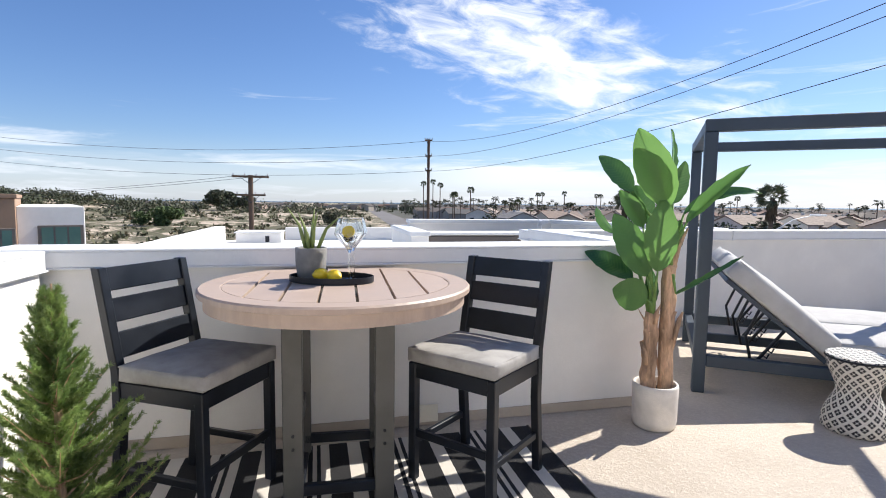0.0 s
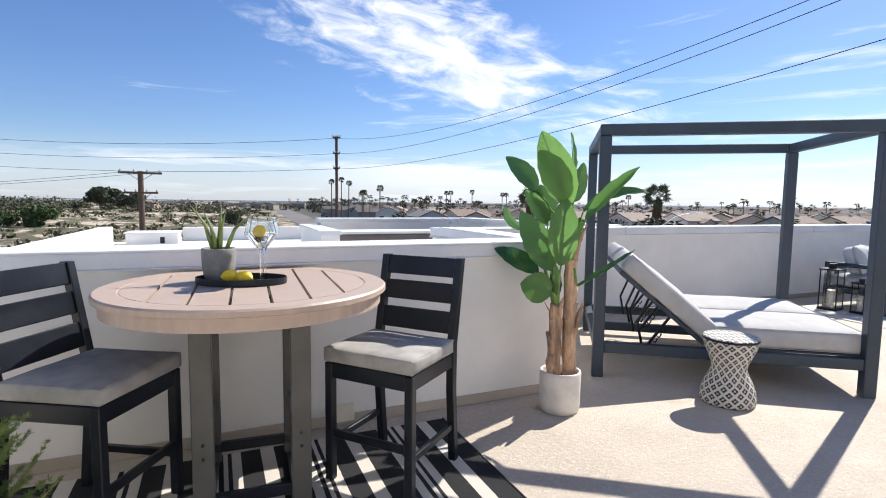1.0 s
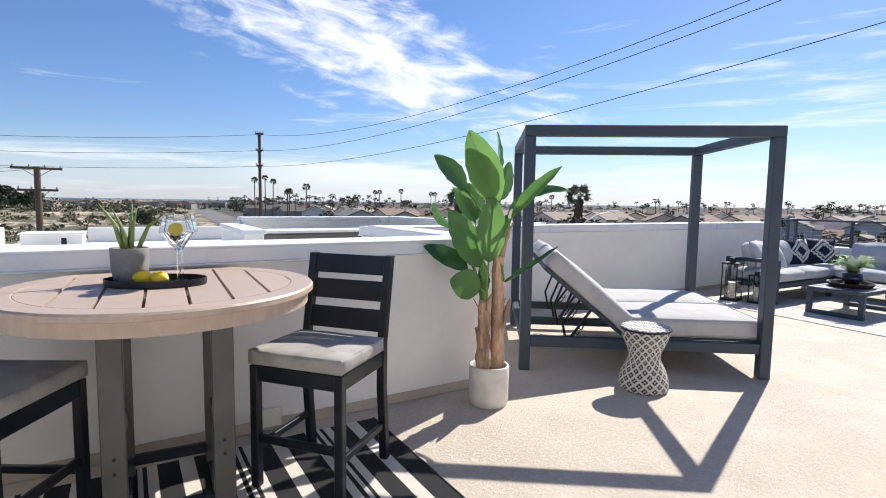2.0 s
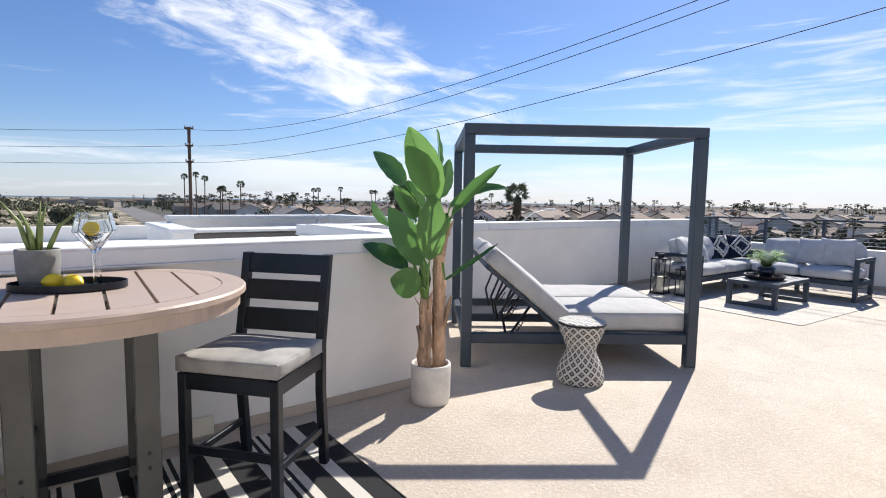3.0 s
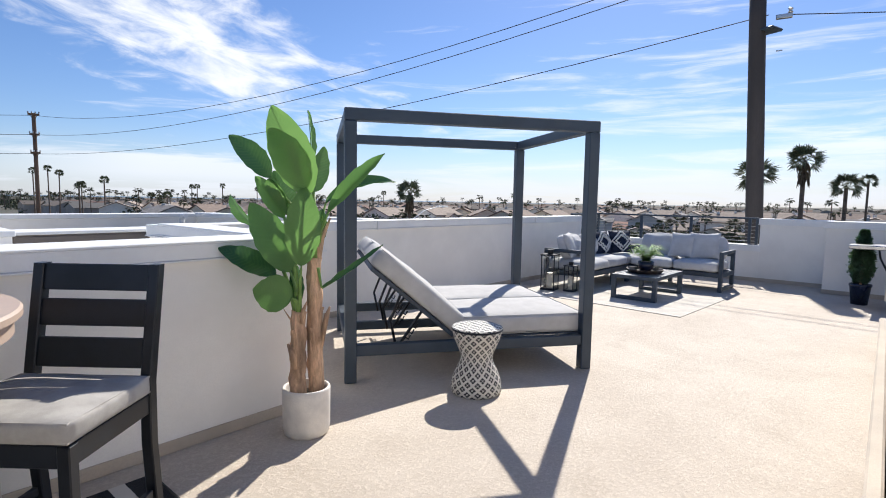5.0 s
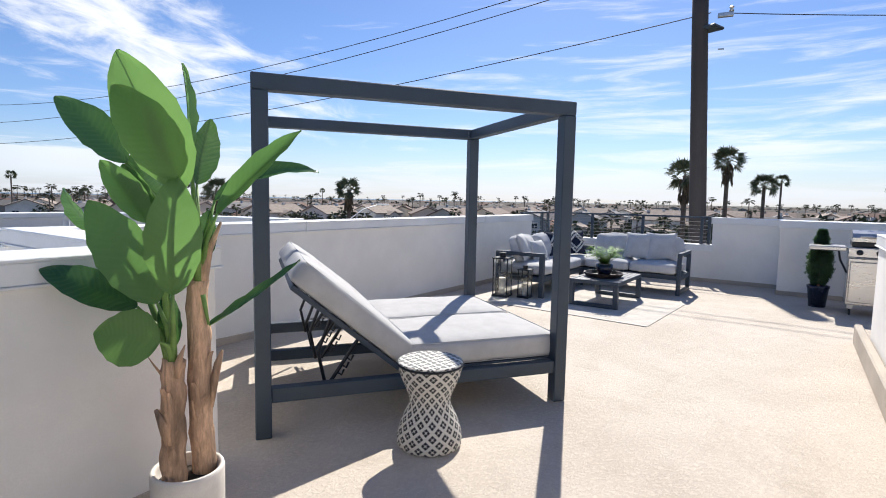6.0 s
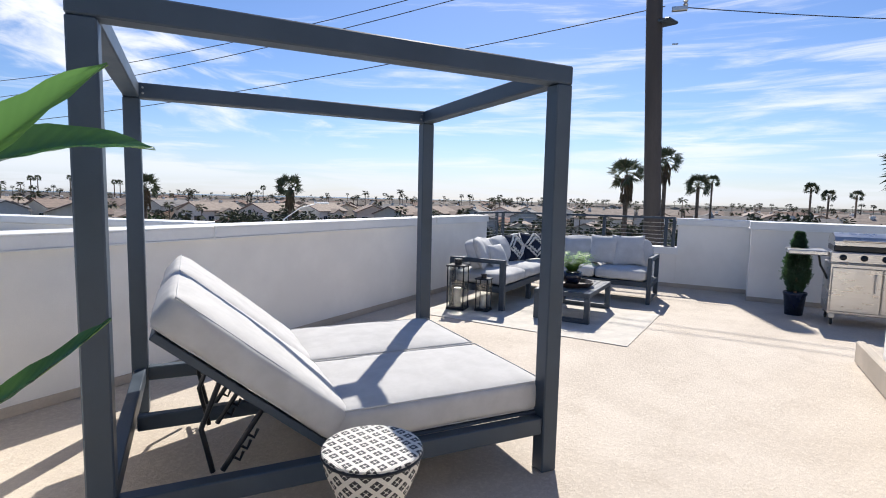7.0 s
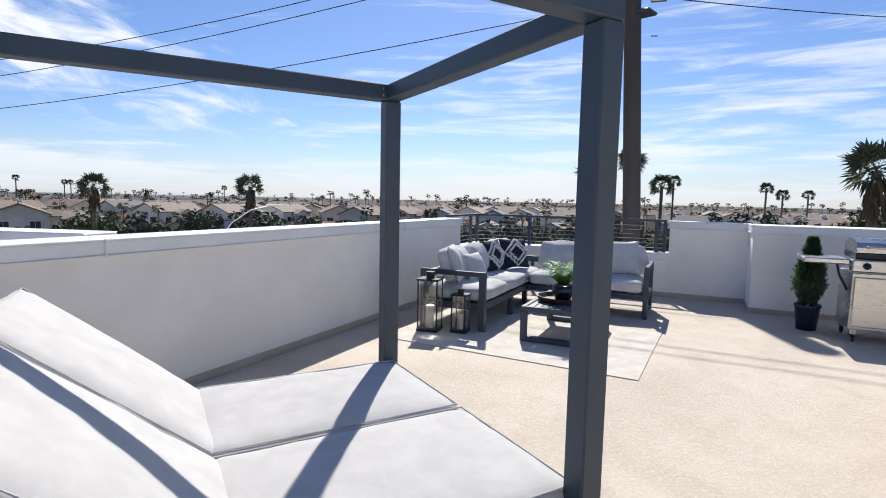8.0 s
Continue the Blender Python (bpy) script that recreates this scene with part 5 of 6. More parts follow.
def land_material():
    mt = bpy.data.materials.new("dune_scrub_ground")
    mt.use_nodes = True
    w = Net(mt.node_tree)
    pos = w.n("ShaderNodeTexCoord").outputs["Object"]
    x, y, z = w.n("ShaderNodeSeparateXYZ", Vector=pos).outputs
    flat = w.scaled(pos, (1, 0.75, 0))
    a, b, c = w.noise(flat, 0.035, 6, 0.65, 0.3), w.noise(flat, 0.16, 6, 0.7, 0.4), w.noise(flat, 1.1, 5, 0.7)
    scrub = w.mix(w.step(a, 0.35, 0.65), (0.085, 0.095, 0.045), (0.16, 0.15, 0.085))
    scrub = w.mix(w.step(c, 0.4, 0.65), scrub, (0.085, 0.065, 0.042))
    sand = w.mix(w.step(c, 0.3, 0.7), (0.42, 0.34, 0.26), (0.56, 0.47, 0.37))
    col = w.mix(w.step(w.m("ADD", b, w.m("MULTIPLY", a, 0.5)), 0.75, 0.82), scrub, sand)
    town = w.step(w.m("ADD", x, w.m("MULTIPLY", y, 0.27)), 22.0, 36.0)
    plain = w.mix(w.step(b, 0.4, 0.6), (0.095, 0.085, 0.072), (0.060, 0.066, 0.045))
    col = w.mix(town, col, plain)
    bmp = w.n("ShaderNodeBump", Strength=0.6, Distance=0.5, Height=c)
    s = w.n("ShaderNodeBsdfPrincipled", Roughness=0.95)
    w.put(s.inputs["Base Color"], col)
    w.put(s.inputs["Normal"], bmp.outputs[0])
    w.t.links.new(s.outputs[0], w.n("ShaderNodeOutputMaterial").inputs[0])
    return mt


def dune(x, y):
    """Height of the open land; flat towards the town and the buildings."""
    d = math.hypot(x, y)
    open_side = min(1, max(0, (12 - (x + 0.27 * y)) / 40)) * min(1, max(0, (d - 28) / 30)) * min(1, max(0, (1500 - d) / 500))
    h = 3.0 * noise.noise((x * 0.012, y * 0.012, 0)) + 1.4 * noise.noise((x * 0.045, y * 0.045, 3)) + 0.5 * noise.noise((x * 0.15, y * 0.15, 5)) + 1.2
    ridge = 9.0 * math.exp(-((x + 330) / 110) ** 2 - ((y - 300) / 80) ** 2)
    return -9 + open_side * (max(-1.0, h) + ridge)


def land():
    verts, faces = [(0, 0, -9.0)], []
    rings, n = 96, 240
    for k in range(rings):
        r = 12 * (4700 / 12) ** (k / (rings - 1))
        for i in range(n):
            a = 2 * math.pi * i / n
            x, y = r * math.cos(a), r * math.sin(a)
            verts.append((x, y, dune(x, y)))
    for i in range(n):
        faces.append((0, 1 + i, 1 + (i + 1) % n))
    for k in range(rings - 1):
        for i in range(n):
            j = (i + 1) % n
            a, b = 1 + k * n, 1 + (k + 1) * n
            faces.append((a + i, b + i, b + j, a + j))
    ob = raw("ground", verts, faces, land_material(), smooth=True)
    tagged(ob, "sandy dune land with olive scrub and bare pale patches", "ground", kind="structure")


land()
ROAD = material("worn_asphalt", (0.16, 0.15, 0.145), 0.9, vary=0.12, scale=0.05, fine=1.0, bump=0.2)
bm = bmesh.new()
road_pts = [(-14 - 0.268 * (y - 140), y) for y in (60, 140, 230, 360, 660, 1100, 1600)]
prev = None
for x, y in road_pts:
    pair = [bm.verts.new((x - 7.5, y, -8.9)), bm.verts.new((x + 7.5, y, -8.9))]
    if prev:
        bm.faces.new((prev[0], prev[1], pair[1], pair[0]))
    prev = pair
tagged(part("road", bm, ROAD), "long straight pale asphalt road beside the dunes", "road", kind="structure")
SEA = material("sea_water", (0.03, 0.07, 0.10), 0.25, vary=0.1, scale=0.01, fine=0.1, bump=0.3, depth=0.3)
tagged(part("water", boxed(-4600, 2600, -9.4, 4600, 4700, -8.7), SEA), "strip of sea at the horizon", "sea", kind="structure")


# ---- trees and scrub ----
SCRUB = rand_shader("scrub_leaves", [(0.085, 0.095, 0.045), (0.13, 0.13, 0.065), (0.075, 0.085, 0.04), (0.17, 0.14, 0.085)])
TREE = rand_shader("tree_leaves", [(0.060, 0.080, 0.042), (0.085, 0.105, 0.050), (0.115, 0.115, 0.065), (0.065, 0.072, 0.050)])
GREEN = rand_shader("bush_leaves", [(0.075, 0.125, 0.035), (0.095, 0.15, 0.042), (0.06, 0.10, 0.03)])
FROND = rand_shader("palm_fronds", [(0.11, 0.145, 0.075), (0.14, 0.175, 0.09), (0.18, 0.18, 0.10), (0.09, 0.115, 0.065)])
DEADF = rand_shader("dry_palm_skirt", [(0.16, 0.11, 0.065), (0.12, 0.085, 0.05), (0.20, 0.14, 0.085)])
TRUNKP = material("palm_trunk", (0.17, 0.13, 0.10), 0.95, vary=0.25, scale=2, fine=14, bump=0.6, depth=0.02, stretch=(1, 1, 3))


def clump(verts, faces, c, r, h, count, rnd, size):
    """A loose heap of small leaf blades with gaps in its outline."""
    for k in range(count):
        d = Vector((rnd.gauss(0, 1), rnd.gauss(0, 1), rnd.gauss(0, 1))).normalized() * (rnd.random() ** 0.4)
        p = Vector((c[0] + d.x * r, c[1] + d.y * r, c[2] + h * 0.5 + d.z * h * 0.5))
        a, b = Vector([rnd.uniform(-1, 1) for _ in range(3)]).normalized() * size, Vector([rnd.uniform(-1, 1) for _ in range(3)]).normalized() * size
        i = len(verts)
        verts += [p + a, p + b, p - a * 0.8, p - b * 0.7]
        faces.append((i, i + 1, i + 2, i + 3))


def scrubland():
    rnd = random.Random(21)
    verts, faces = [], []
    for k in range(1700):
        a = radians(rnd.uniform(93, 152))
        r = 60 + 460 * rnd.random() ** 1.3
        x, y = r * math.cos(a), r * math.sin(a)
        if x + 0.27 * y > 12 or noise.noise((x * 0.03, y * 0.03, 1)) < -0.12:
            continue
        s = rnd.uniform(0.5, 1.6) * (1 + r / 300)
        clump(verts, faces, (x, y, dune(x, y) - 0.1), s, s * 0.7, 16, rnd, 0.30 * s)
    ob = raw("scrub", verts, faces, SCRUB)
    tagged(ob, "low olive scrub scattered over the dunes", "scrub", kind="stuff")
    verts, faces = [], []
    for k in range(420):
        x, y = -330 + rnd.gauss(0, 85), 300 + rnd.gauss(0, 45)
        s = rnd.uniform(3, 6.5)
        clump(verts, faces, (x, y, dune(x, y) - 0.5), s, s * 1.4, 60, rnd, 0.75)
    for k in range(900):
        a, r = radians(rnd.uniform(2, 150)), rnd.uniform(420, 1200)
        x, y = r * math.cos(a), r * math.sin(a)
        s = rnd.uniform(2.0, 4.5)
        clump(verts, faces, (x, y, dune(x, y) - 0.5), s * 1.5, s * 1.5, 22, rnd, 1.1)
    tagged(raw("distant_woods", verts, faces, TREE), "dark tree tops on the hill and towards the horizon", "trees", kind="stuff")


scrubland()


def bush(x, y, z, r, h, mt, label, leaves=1400, name="bush", trunk=0.0):
    rnd = random.Random(int(abs(x * 13 + y * 7)))
    ob = thing(name, label, "tree" if name == "tree" else "bush", pose(x, y, z))
    bm = bmesh.new()
    top = trunk + h * 0.55
    tube(bm, [(0, 0, -0.4), (0.05 * r, 0, top * 0.5), (0, 0.05 * r, top)], [0.09 * r, 0.06 * r, 0.02 * r], 7)
    for k in range(7):
        a = 6.28 * k / 7 + rnd.uniform(-0.3, 0.3)
        tube(bm, [(0, 0, top * 0.35), (0.4 * r * math.cos(a), 0.4 * r * math.sin(a), trunk + h * 0.4), (0.75 * r * math.cos(a), 0.75 * r * math.sin(a), trunk + h * rnd.uniform(0.45, 0.8))], [0.035 * r, 0.025 * r, 0.01 * r], 5)
    part("trunk", bm, TRUNKP, ob)
    verts, faces = [], []
    for k in range(16):
        a, q = rnd.uniform(0, 6.28), rnd.random() ** 0.6
        c = (0.68 * r * q * math.cos(a), 0.68 * r * q * math.sin(a), trunk + h * rnd.uniform(0.0, 0.62))
        clump(verts, faces, c, r * 0.42, h * 0.42, leaves // 16, rnd, 0.09 * r)
    raw("crown", verts, faces, mt, ob)


bush(-108, 165, dune(-108, 165), 5.8, 7.0, GREEN, "rounded green bush on the dunes", 3000)
bush(-117, 166, dune(-117, 166), 3.8, 5.0, GREEN, "small green bush on the dunes", 1800)
bush(-187, 350, dune(-187, 350), 12.5, 14.0, TREE, "large dark round-headed tree beyond the dunes", 4200, "tree", 1.0)
bush(-172, 352, dune(-172, 352), 8.0, 10.0, TREE, "smaller dark tree beyond the dunes", 2200, "tree", 1.0)
bush(-59, 190, dune(-59, 190), 4.0, 6.0, TREE, "dark olive bush on the dunes", 2000)


for k, (x, y, r, h) in enumerate(((52, 8, 3.2, 8.6), (58, 14, 3.0, 8.2), (63, 3, 3.6, 9.3), (70, 16, 3.2, 8.8), (47, 16, 2.2, 7.2), (80, 24, 3.4, 8.8), (56, -4, 3.4, 9.4), (75, 8, 3.0, 9.6), (36, 60, 2.0, 6.0), (22, 58, 1.8, 5.6), (10, 62, 2.2, 6.4), (3, 60, 1.9, 6.6), (27, 66, 2.3, 7.6), (17.5, 70, 2.6, 7.8), (31, 72, 1.9, 7.4), (6, 68, 2.5, 8.0), (45, 58, 2.0, 7.4))):
    bush(x, y, -9.0, r, h, GREEN if k % 3 == 1 else TREE, "dense dark green tree beside the houses" if k % 3 != 1 else "leafy green tree beside the houses", 2200, "tree", 0.8)


def fan_crown(name, seed, fronds=46, blades=9):
    """Crown of a fan palm, about 1.5 m in radius, round the origin, with drooping lower fronds."""
    rnd = random.Random(seed)
    verts, faces = [], []
    for k in range(fronds):
        a = rnd.uniform(0, 6.28)
        up = rnd.choice((rnd.uniform(-0.9, 0.6), rnd.uniform(0.2, 2.2)))
        out = Vector((math.cos(a), math.sin(a), up)).normalized()
        side = (Matrix.Rotation(rnd.uniform(-1.2, 1.2), 3, out) @ out.cross(Vector((0, 0, 1)))).normalized()
        nrm = side.cross(out)
        hub = out * rnd.uniform(0.55, 0.80)
        i = len(verts)
        verts += [side * 0.012, -side * 0.012, hub - side * 0.008, hub + side * 0.008]
        faces.append((i, i + 1, i + 2, i + 3))
        for b in range(blades):
            f = (b / (blades - 1) - 0.5) * 2.3
            way = (out * math.cos(f) + side * math.sin(f)).normalized()
            ln = 0.80 * (1 - 0.18 * abs(f)) * rnd.uniform(0.85, 1.1)
            p, q = hub + way * ln * 0.55, hub + way * ln + Vector((0, 0, -0.05 - 0.10 * rnd.random()))
            wd = nrm.cross(way).normalized() * 0.05
            i = len(verts)
            verts += [hub, p + wd, q, p - wd]
            faces.append((i, i + 1, i + 2, i + 3))
    me = bpy.data.meshes.new(name)
    me.from_pydata(verts, [], faces)
    me.materials.append(FROND)
    return me


def skirt_mesh(seed):
    rnd = random.Random(seed)
    verts, faces = [], []
    for k in range(70):
        a, z = rnd.uniform(0, 6.28), -rnd.uniform(0.3, 1.7)
        d = Vector((math.cos(a), math.sin(a), 0))
        s = Vector((-d.y, d.x, 0)) * 0.10
        r = 0.30 + 0.12 * rnd.random()
        i = len(verts)
        verts += [d * 0.2 + Vector((0, 0, z + 0.3)), d * r + s + Vector((0, 0, z)), d * (r + 0.08) + Vector((0, 0, z - 0.5)), d * r - s + Vector((0, 0, z))]
        faces.append((i, i + 1, i + 2, i + 3))
    me = bpy.data.meshes.new("dry_skirt")
    me.from_pydata(verts, [], faces)
    me.materials.append(DEADF)
    return me


CROWNS = [fan_crown("crown", s) for s in (1, 2, 3)]
SKIRT = skirt_mesh(4)


def palm(x, y, z, size, k, skirt=True, label="tall fan palm with a ragged green crown"):
    """The crown's middle stands at z; the trunk goes down to the ground."""
    rnd = random.Random(k * 31 + 5)
    ob = thing("palm_tree", label, "palm tree", pose(x, y, -9.2), "palms")
    h = z + 9.2
    lean = rnd.uniform(-0.02, 0.02) * h
    pts = [(lean * (1 - t) ** 2, 0, h * t) for t in (0, 0.15, 0.4, 0.7, 1.0)]
    part("trunk", tube(bmesh.new(), pts, [0.34 * size, 0.24 * size, 0.19 * size, 0.17 * size, 0.17 * size], 8), TRUNKP, ob)
    m = pose(0, 0, h, 0, 0, rnd.uniform(0, 360)) @ Matrix.Diagonal((size, size, size, 1))
    attach("crown", CROWNS[k % 3], ob, "", m)
    if skirt:
        attach("dry_skirt", SKIRT, ob, "brown dry fronds hanging under the crown", m)


palm(28.5, 56.3, 2.2, 1.25, 0, True, "stout fan palm between the houses")
palm(15.8, 63.7, 1.9, 1.2, 1, True, "stout fan palm between the houses")
for k, (x, y, z, s) in enumerate(((48.6, 27.0, 4.0, 1.35), (60.3, 28.7, 6.1, 1.35), (73.2, 30.1, 3.8, 1.3), (116.2, 44.4, 6.1, 1.15), (41.1, 5.4, 3.5, 1.45),
                                  (-32.2, 243.5, 9.7, 1.2), (-27.8, 244.0, 10.6, 1.2), (-24.0, 240, 9.0, 1.2), (-8.8, 210.3, 6.3, 1.2), (-16.3, 226.1, 4.7, 1.2), (27.4, 326.4, 6.5, 1.3),
                                  (30.1, 326.2, 6.8, 1.3), (35.4, 265.6, 6.2, 1.2), (55.5, 289.6, 5.4, 1.2), (57.8, 289.1, 5.4, 1.2), (120.5, 272.6, 4.8, 1.2),
                                  (145.0, 33.5, 5.4, 1.3), (145.7, 30.2, 3.9, 1.2), (163.0, 28.0, 4.2, 1.2), (8.0, 170, 1.4, 1.1), (-13.5, 180, 3.6, 1.2))):
    palm(x, y, z, s, k + 2, k in (0, 1, 4))


# ---- houses ----
WALLS = [material("house_wall_" + n, c, 0.85, vary=0.08, scale=0.6, fine=8, bump=0.15) for n, c in
         (("beige", (0.66, 0.60, 0.51)), ("grey", (0.60, 0.58, 0.55)), ("white", (0.78, 0.75, 0.70)), ("sand", (0.62, 0.50, 0.39)), ("blue", (0.46, 0.49, 0.50)))]
ROOFS = [material("house_roof_" + n, c, 0.9, vary=0.2, scale=0.8, fine=5, bump=0.5, depth=0.05, stretch=(1, 1, 4)) for n, c in
         (("brown", (0.24, 0.18, 0.145)), ("grey", (0.20, 0.19, 0.185)), ("terracotta", (0.31, 0.18, 0.135)), ("tan", (0.31, 0.25, 0.205)))]
PANE = material("dark_window_glass", (0.03, 0.045, 0.06), 0.12, vary=0.2, scale=2)
TRIM = material("white_trim", (0.70, 0.69, 0.66), 0.6, vary=0.04)


def gable(bm, x0, x1, y0, y1, z, rise, over=0.4, thick=0.22):
    """A pitched roof with its ridge along x, with thickness and eaves."""
    ym = (y0 + y1) / 2
    drop = rise * over / ((y1 - y0) / 2)
    prof = [(y0 - over, z - drop), (ym, z + rise), (y1 + over, z - drop), (y1 + over, z - drop + thick), (ym, z + rise + thick * 1.3), (y0 - over, z - drop + thick)]
    ends = [[bm.verts.new((x, y, zz)) for y, zz in prof] for x in (x0 - over, x1 + over)]
    for i in range(6):
        j = (i + 1) % 6
        bm.faces.new((ends[0][i], ends[0][j], ends[1][j], ends[1][i]))
    for e, order in ((ends[0], -1), (ends[1], 1)):
        a, b = (e[0], e[1], e[4], e[5]), (e[1], e[2], e[3], e[4])
        bm.faces.new(a[::order])
        bm.faces.new(b[::order])
    return bm


def walls_under(bm, x0, x1, y0, y1, z0, z1, rise):
    ym = (y0 + y1) / 2
    prof = [(y0, z0), (y1, z0), (y1, z1), (ym, z1 + rise), (y0, z1)]
    ends = [[bm.verts.new((x, y, z)) for y, z in prof] for x in (x0, x1)]
    for i in range(5):
        j = (i + 1) % 5
        bm.faces.new((ends[0][i], ends[0][j], ends[1][j], ends[1][i]))
    bm.faces.new(ends[0][::-1])
    bm.faces.new(ends[1])
    return bm


def house(wall, roof, w, d, h, wing, label):
    """A detached house with a cross wing; its gable end looks along -x."""
    ob = thing("house", label, "house", pose(0, 0, -400), "houses of the town")
    rise = 0.20 * d
    part("wall", walls_under(bmesh.new(), -w / 2, w / 2, -d / 2, d / 2, 0, h, rise), wall, ob)
    part("roof", gable(bmesh.new(), -w / 2, w / 2, -d / 2, d / 2, h, rise), roof, ob)
    turn = Matrix.Rotation(radians(90), 4, "Z")
    if wing:
        wd = d * 0.5
        part("wall", walls_under(bmesh.new(), -d / 2 - 1.6, -d / 2 + 2, -wd / 2, wd / 2, 0, h * 0.92, 0.20 * wd), wall, ob, m=turn)
        part("roof", gable(bmesh.new(), -d / 2 - 1.6, -d / 2 + 2, -wd / 2, wd / 2, h * 0.92, 0.20 * wd), roof, ob, m=turn)
    bm = boxed(w * 0.18, -0.35, h, w * 0.18 + 0.7, 0.35, h + rise + 0.7, 0.03)
    part("chimney", bm, wall, ob)

    def window(x, y, z, ww, wh, face):
        m = pose(x, y, z, 0, 0, face)
        fr = part("window", box(bmesh.new(), -0.05, -ww / 2 - 0.12, -wh / 2 - 0.12, 0.03, ww / 2 + 0.12, wh / 2 + 0.12, 0.02, m), TRIM, ob)
        part("pane", box(bmesh.new(), -0.07, -ww / 2, -wh / 2, -0.055, -0.03, wh / 2, 0, m), PANE, fr)
        part("pane", box(bmesh.new(), -0.07, 0.03, -wh / 2, -0.055, ww / 2, wh / 2, 0, m), PANE, fr)

    for z in ([1.5, 4.3] if h > 4.5 else [1.5]):
        for y in (-d * 0.26, d * 0.26):
            window(-w / 2, y, z, 1.5, 1.3, 0)
        for x in (-w * 0.3, w * 0.05, w * 0.34):
            if not wing or abs(x) > 2.5:
                window(x, -d / 2, z, 1.4, 1.2, 90)
    if wing:
        window(0, -d / 2 - 1.6, h * 0.62, 1.6, 1.3, 90)
    return ob


TEMPLATES = [
    house(WALLS[0], ROOFS[0], 12, 8.5, 6.2, True, "two-storey beige house with a brown pitched roof"),
    house(WALLS[1], ROOFS[1], 11, 8, 6.0, False, "two-storey grey house with a dark grey roof"),
    house(WALLS[2], ROOFS[3], 12, 9, 6.2, True, "two-storey white house with a tan roof"),
    house(WALLS[3], ROOFS[2], 13, 8.5, 3.4, True, "low sand-coloured house with a terracotta roof"),
    house(WALLS[4], ROOFS[1], 11, 8, 6.1, True, "two-storey blue-grey house with a dark grey roof"),
    house(WALLS[0], ROOFS[3], 13, 9, 3.4, False, "low beige house with a tan roof"),
]


def town():
    rnd = random.Random(77)
    spots = []
    for i in range(40):
        for j in range(40):
            x, y = 6 + 15.5 * (i - 6), 48 + 14.5 * (j - 12)
            x, y = x + rnd.uniform(-1.5, 1.5) + (7 if j % 2 else 0), y + rnd.uniform(-1.5, 1.5)
            p = Matrix.Rotation(radians(24), 4, "Z") @ Vector((x, y, 0))
            d = math.hypot(p.x, p.y)
            az = math.degrees(math.atan2(p.y, p.x))
            if 126 < d < 330 and -12 < az < 100 and p.x + 0.268 * p.y > 44 and not (abs(p.x - 28) < 8 and abs(p.y - 56) < 8):
                if min(math.hypot(p.x - a, p.y - b) for a, b in ((15.8, 63.7), (48.6, 27), (60.3, 28.7), (73.2, 30.1), (41, 5.4))) > 9:
                    spots.append((d, p.x, p.y))
    spots.sort()
    near, far = spots[:120], spots[120:]
    used = set()
    for k, (d, x, y) in enumerate(near):
        q = rnd.choice((0, 0, 1, 2, 2, 4, 3, 5, 0, 2))
        m = pose(x, y, -9.0, 0, 0, (math.degrees(math.atan2(y, x)) if k % 5 < 3 else 24 + 90 * (k % 2)) + rnd.uniform(-8, 8))
        if q not in used:
            used.add(q)
            TEMPLATES[q].matrix_basis = m
        else:
            copy_thing(TEMPLATES[q], m)
    for q, t in enumerate(TEMPLATES):
        if q not in used:
            t.matrix_basis = pose(120 + 20 * q, 120, -9, 0, 0, 24)
    vw, fw, vr, fr = [], [], [], []

    def far_house(x, y, turn):
        w, d, h = rnd.uniform(10, 16), rnd.uniform(8, 10), rnd.choice((3.4, 3.6, 5.6, 5.8))
        m = pose(x, y, -9, 0, 0, turn)
        rise = 0.17 * d
        for verts, faces, pts, fcs in (
                (vw, fw, [(-w / 2, -d / 2, 0), (w / 2, -d / 2, 0), (w / 2, d / 2, 0), (-w / 2, d / 2, 0), (-w / 2, -d / 2, h), (w / 2, -d / 2, h), (w / 2, d / 2, h), (-w / 2, d / 2, h), (-w / 2, 0, h + rise), (w / 2, 0, h + rise)],
                 [(0, 1, 5, 4), (2, 3, 7, 6), (1, 2, 6, 9, 5), (3, 0, 4, 8, 7)]),
                (vr, fr, [(-w / 2 - .5, -d / 2 - .5, h - .2), (w / 2 + .5, -d / 2 - .5, h - .2), (w / 2 + .5, d / 2 + .5, h - .2), (-w / 2 - .5, d / 2 + .5, h - .2), (-w / 2 - .5, 0, h + rise + .15), (w / 2 + .5, 0, h + rise + .15)],
                 [(0, 1, 5, 4), (2, 3, 4, 5)])):
            i = len(verts)
            verts += [m @ Vector(p) for p in pts]
            faces += [tuple(i + a for a in f) for f in fcs]
        for y in (-d * 0.22, d * 0.22):
            for x2, z in ((-w / 2 - 0.03, h * 0.55),):
                i = len(vp)
                vp.extend([m @ Vector((x2, y - 0.7, z - 0.6)), m @ Vector((x2, y + 0.7, z - 0.6)), m @ Vector((x2, y + 0.7, z + 0.6)), m @ Vector((x2, y - 0.7, z + 0.6))])
                fp.append((i, i + 1, i + 2, i + 3))

    vp, fp = [], []
    for d, x, y in far:
        far_house(x, y, 24 + rnd.choice((0, 90, 180, 270)))
    for k in range(900):
        a, r = radians(rnd.uniform(-8, 97)), rnd.uniform(300, 950)
        x, y = r * math.cos(a), r * math.sin(a)
        if x + 0.268 * y > 44:
            far_house(x, y, 24 + rnd.choice((0, 90)))
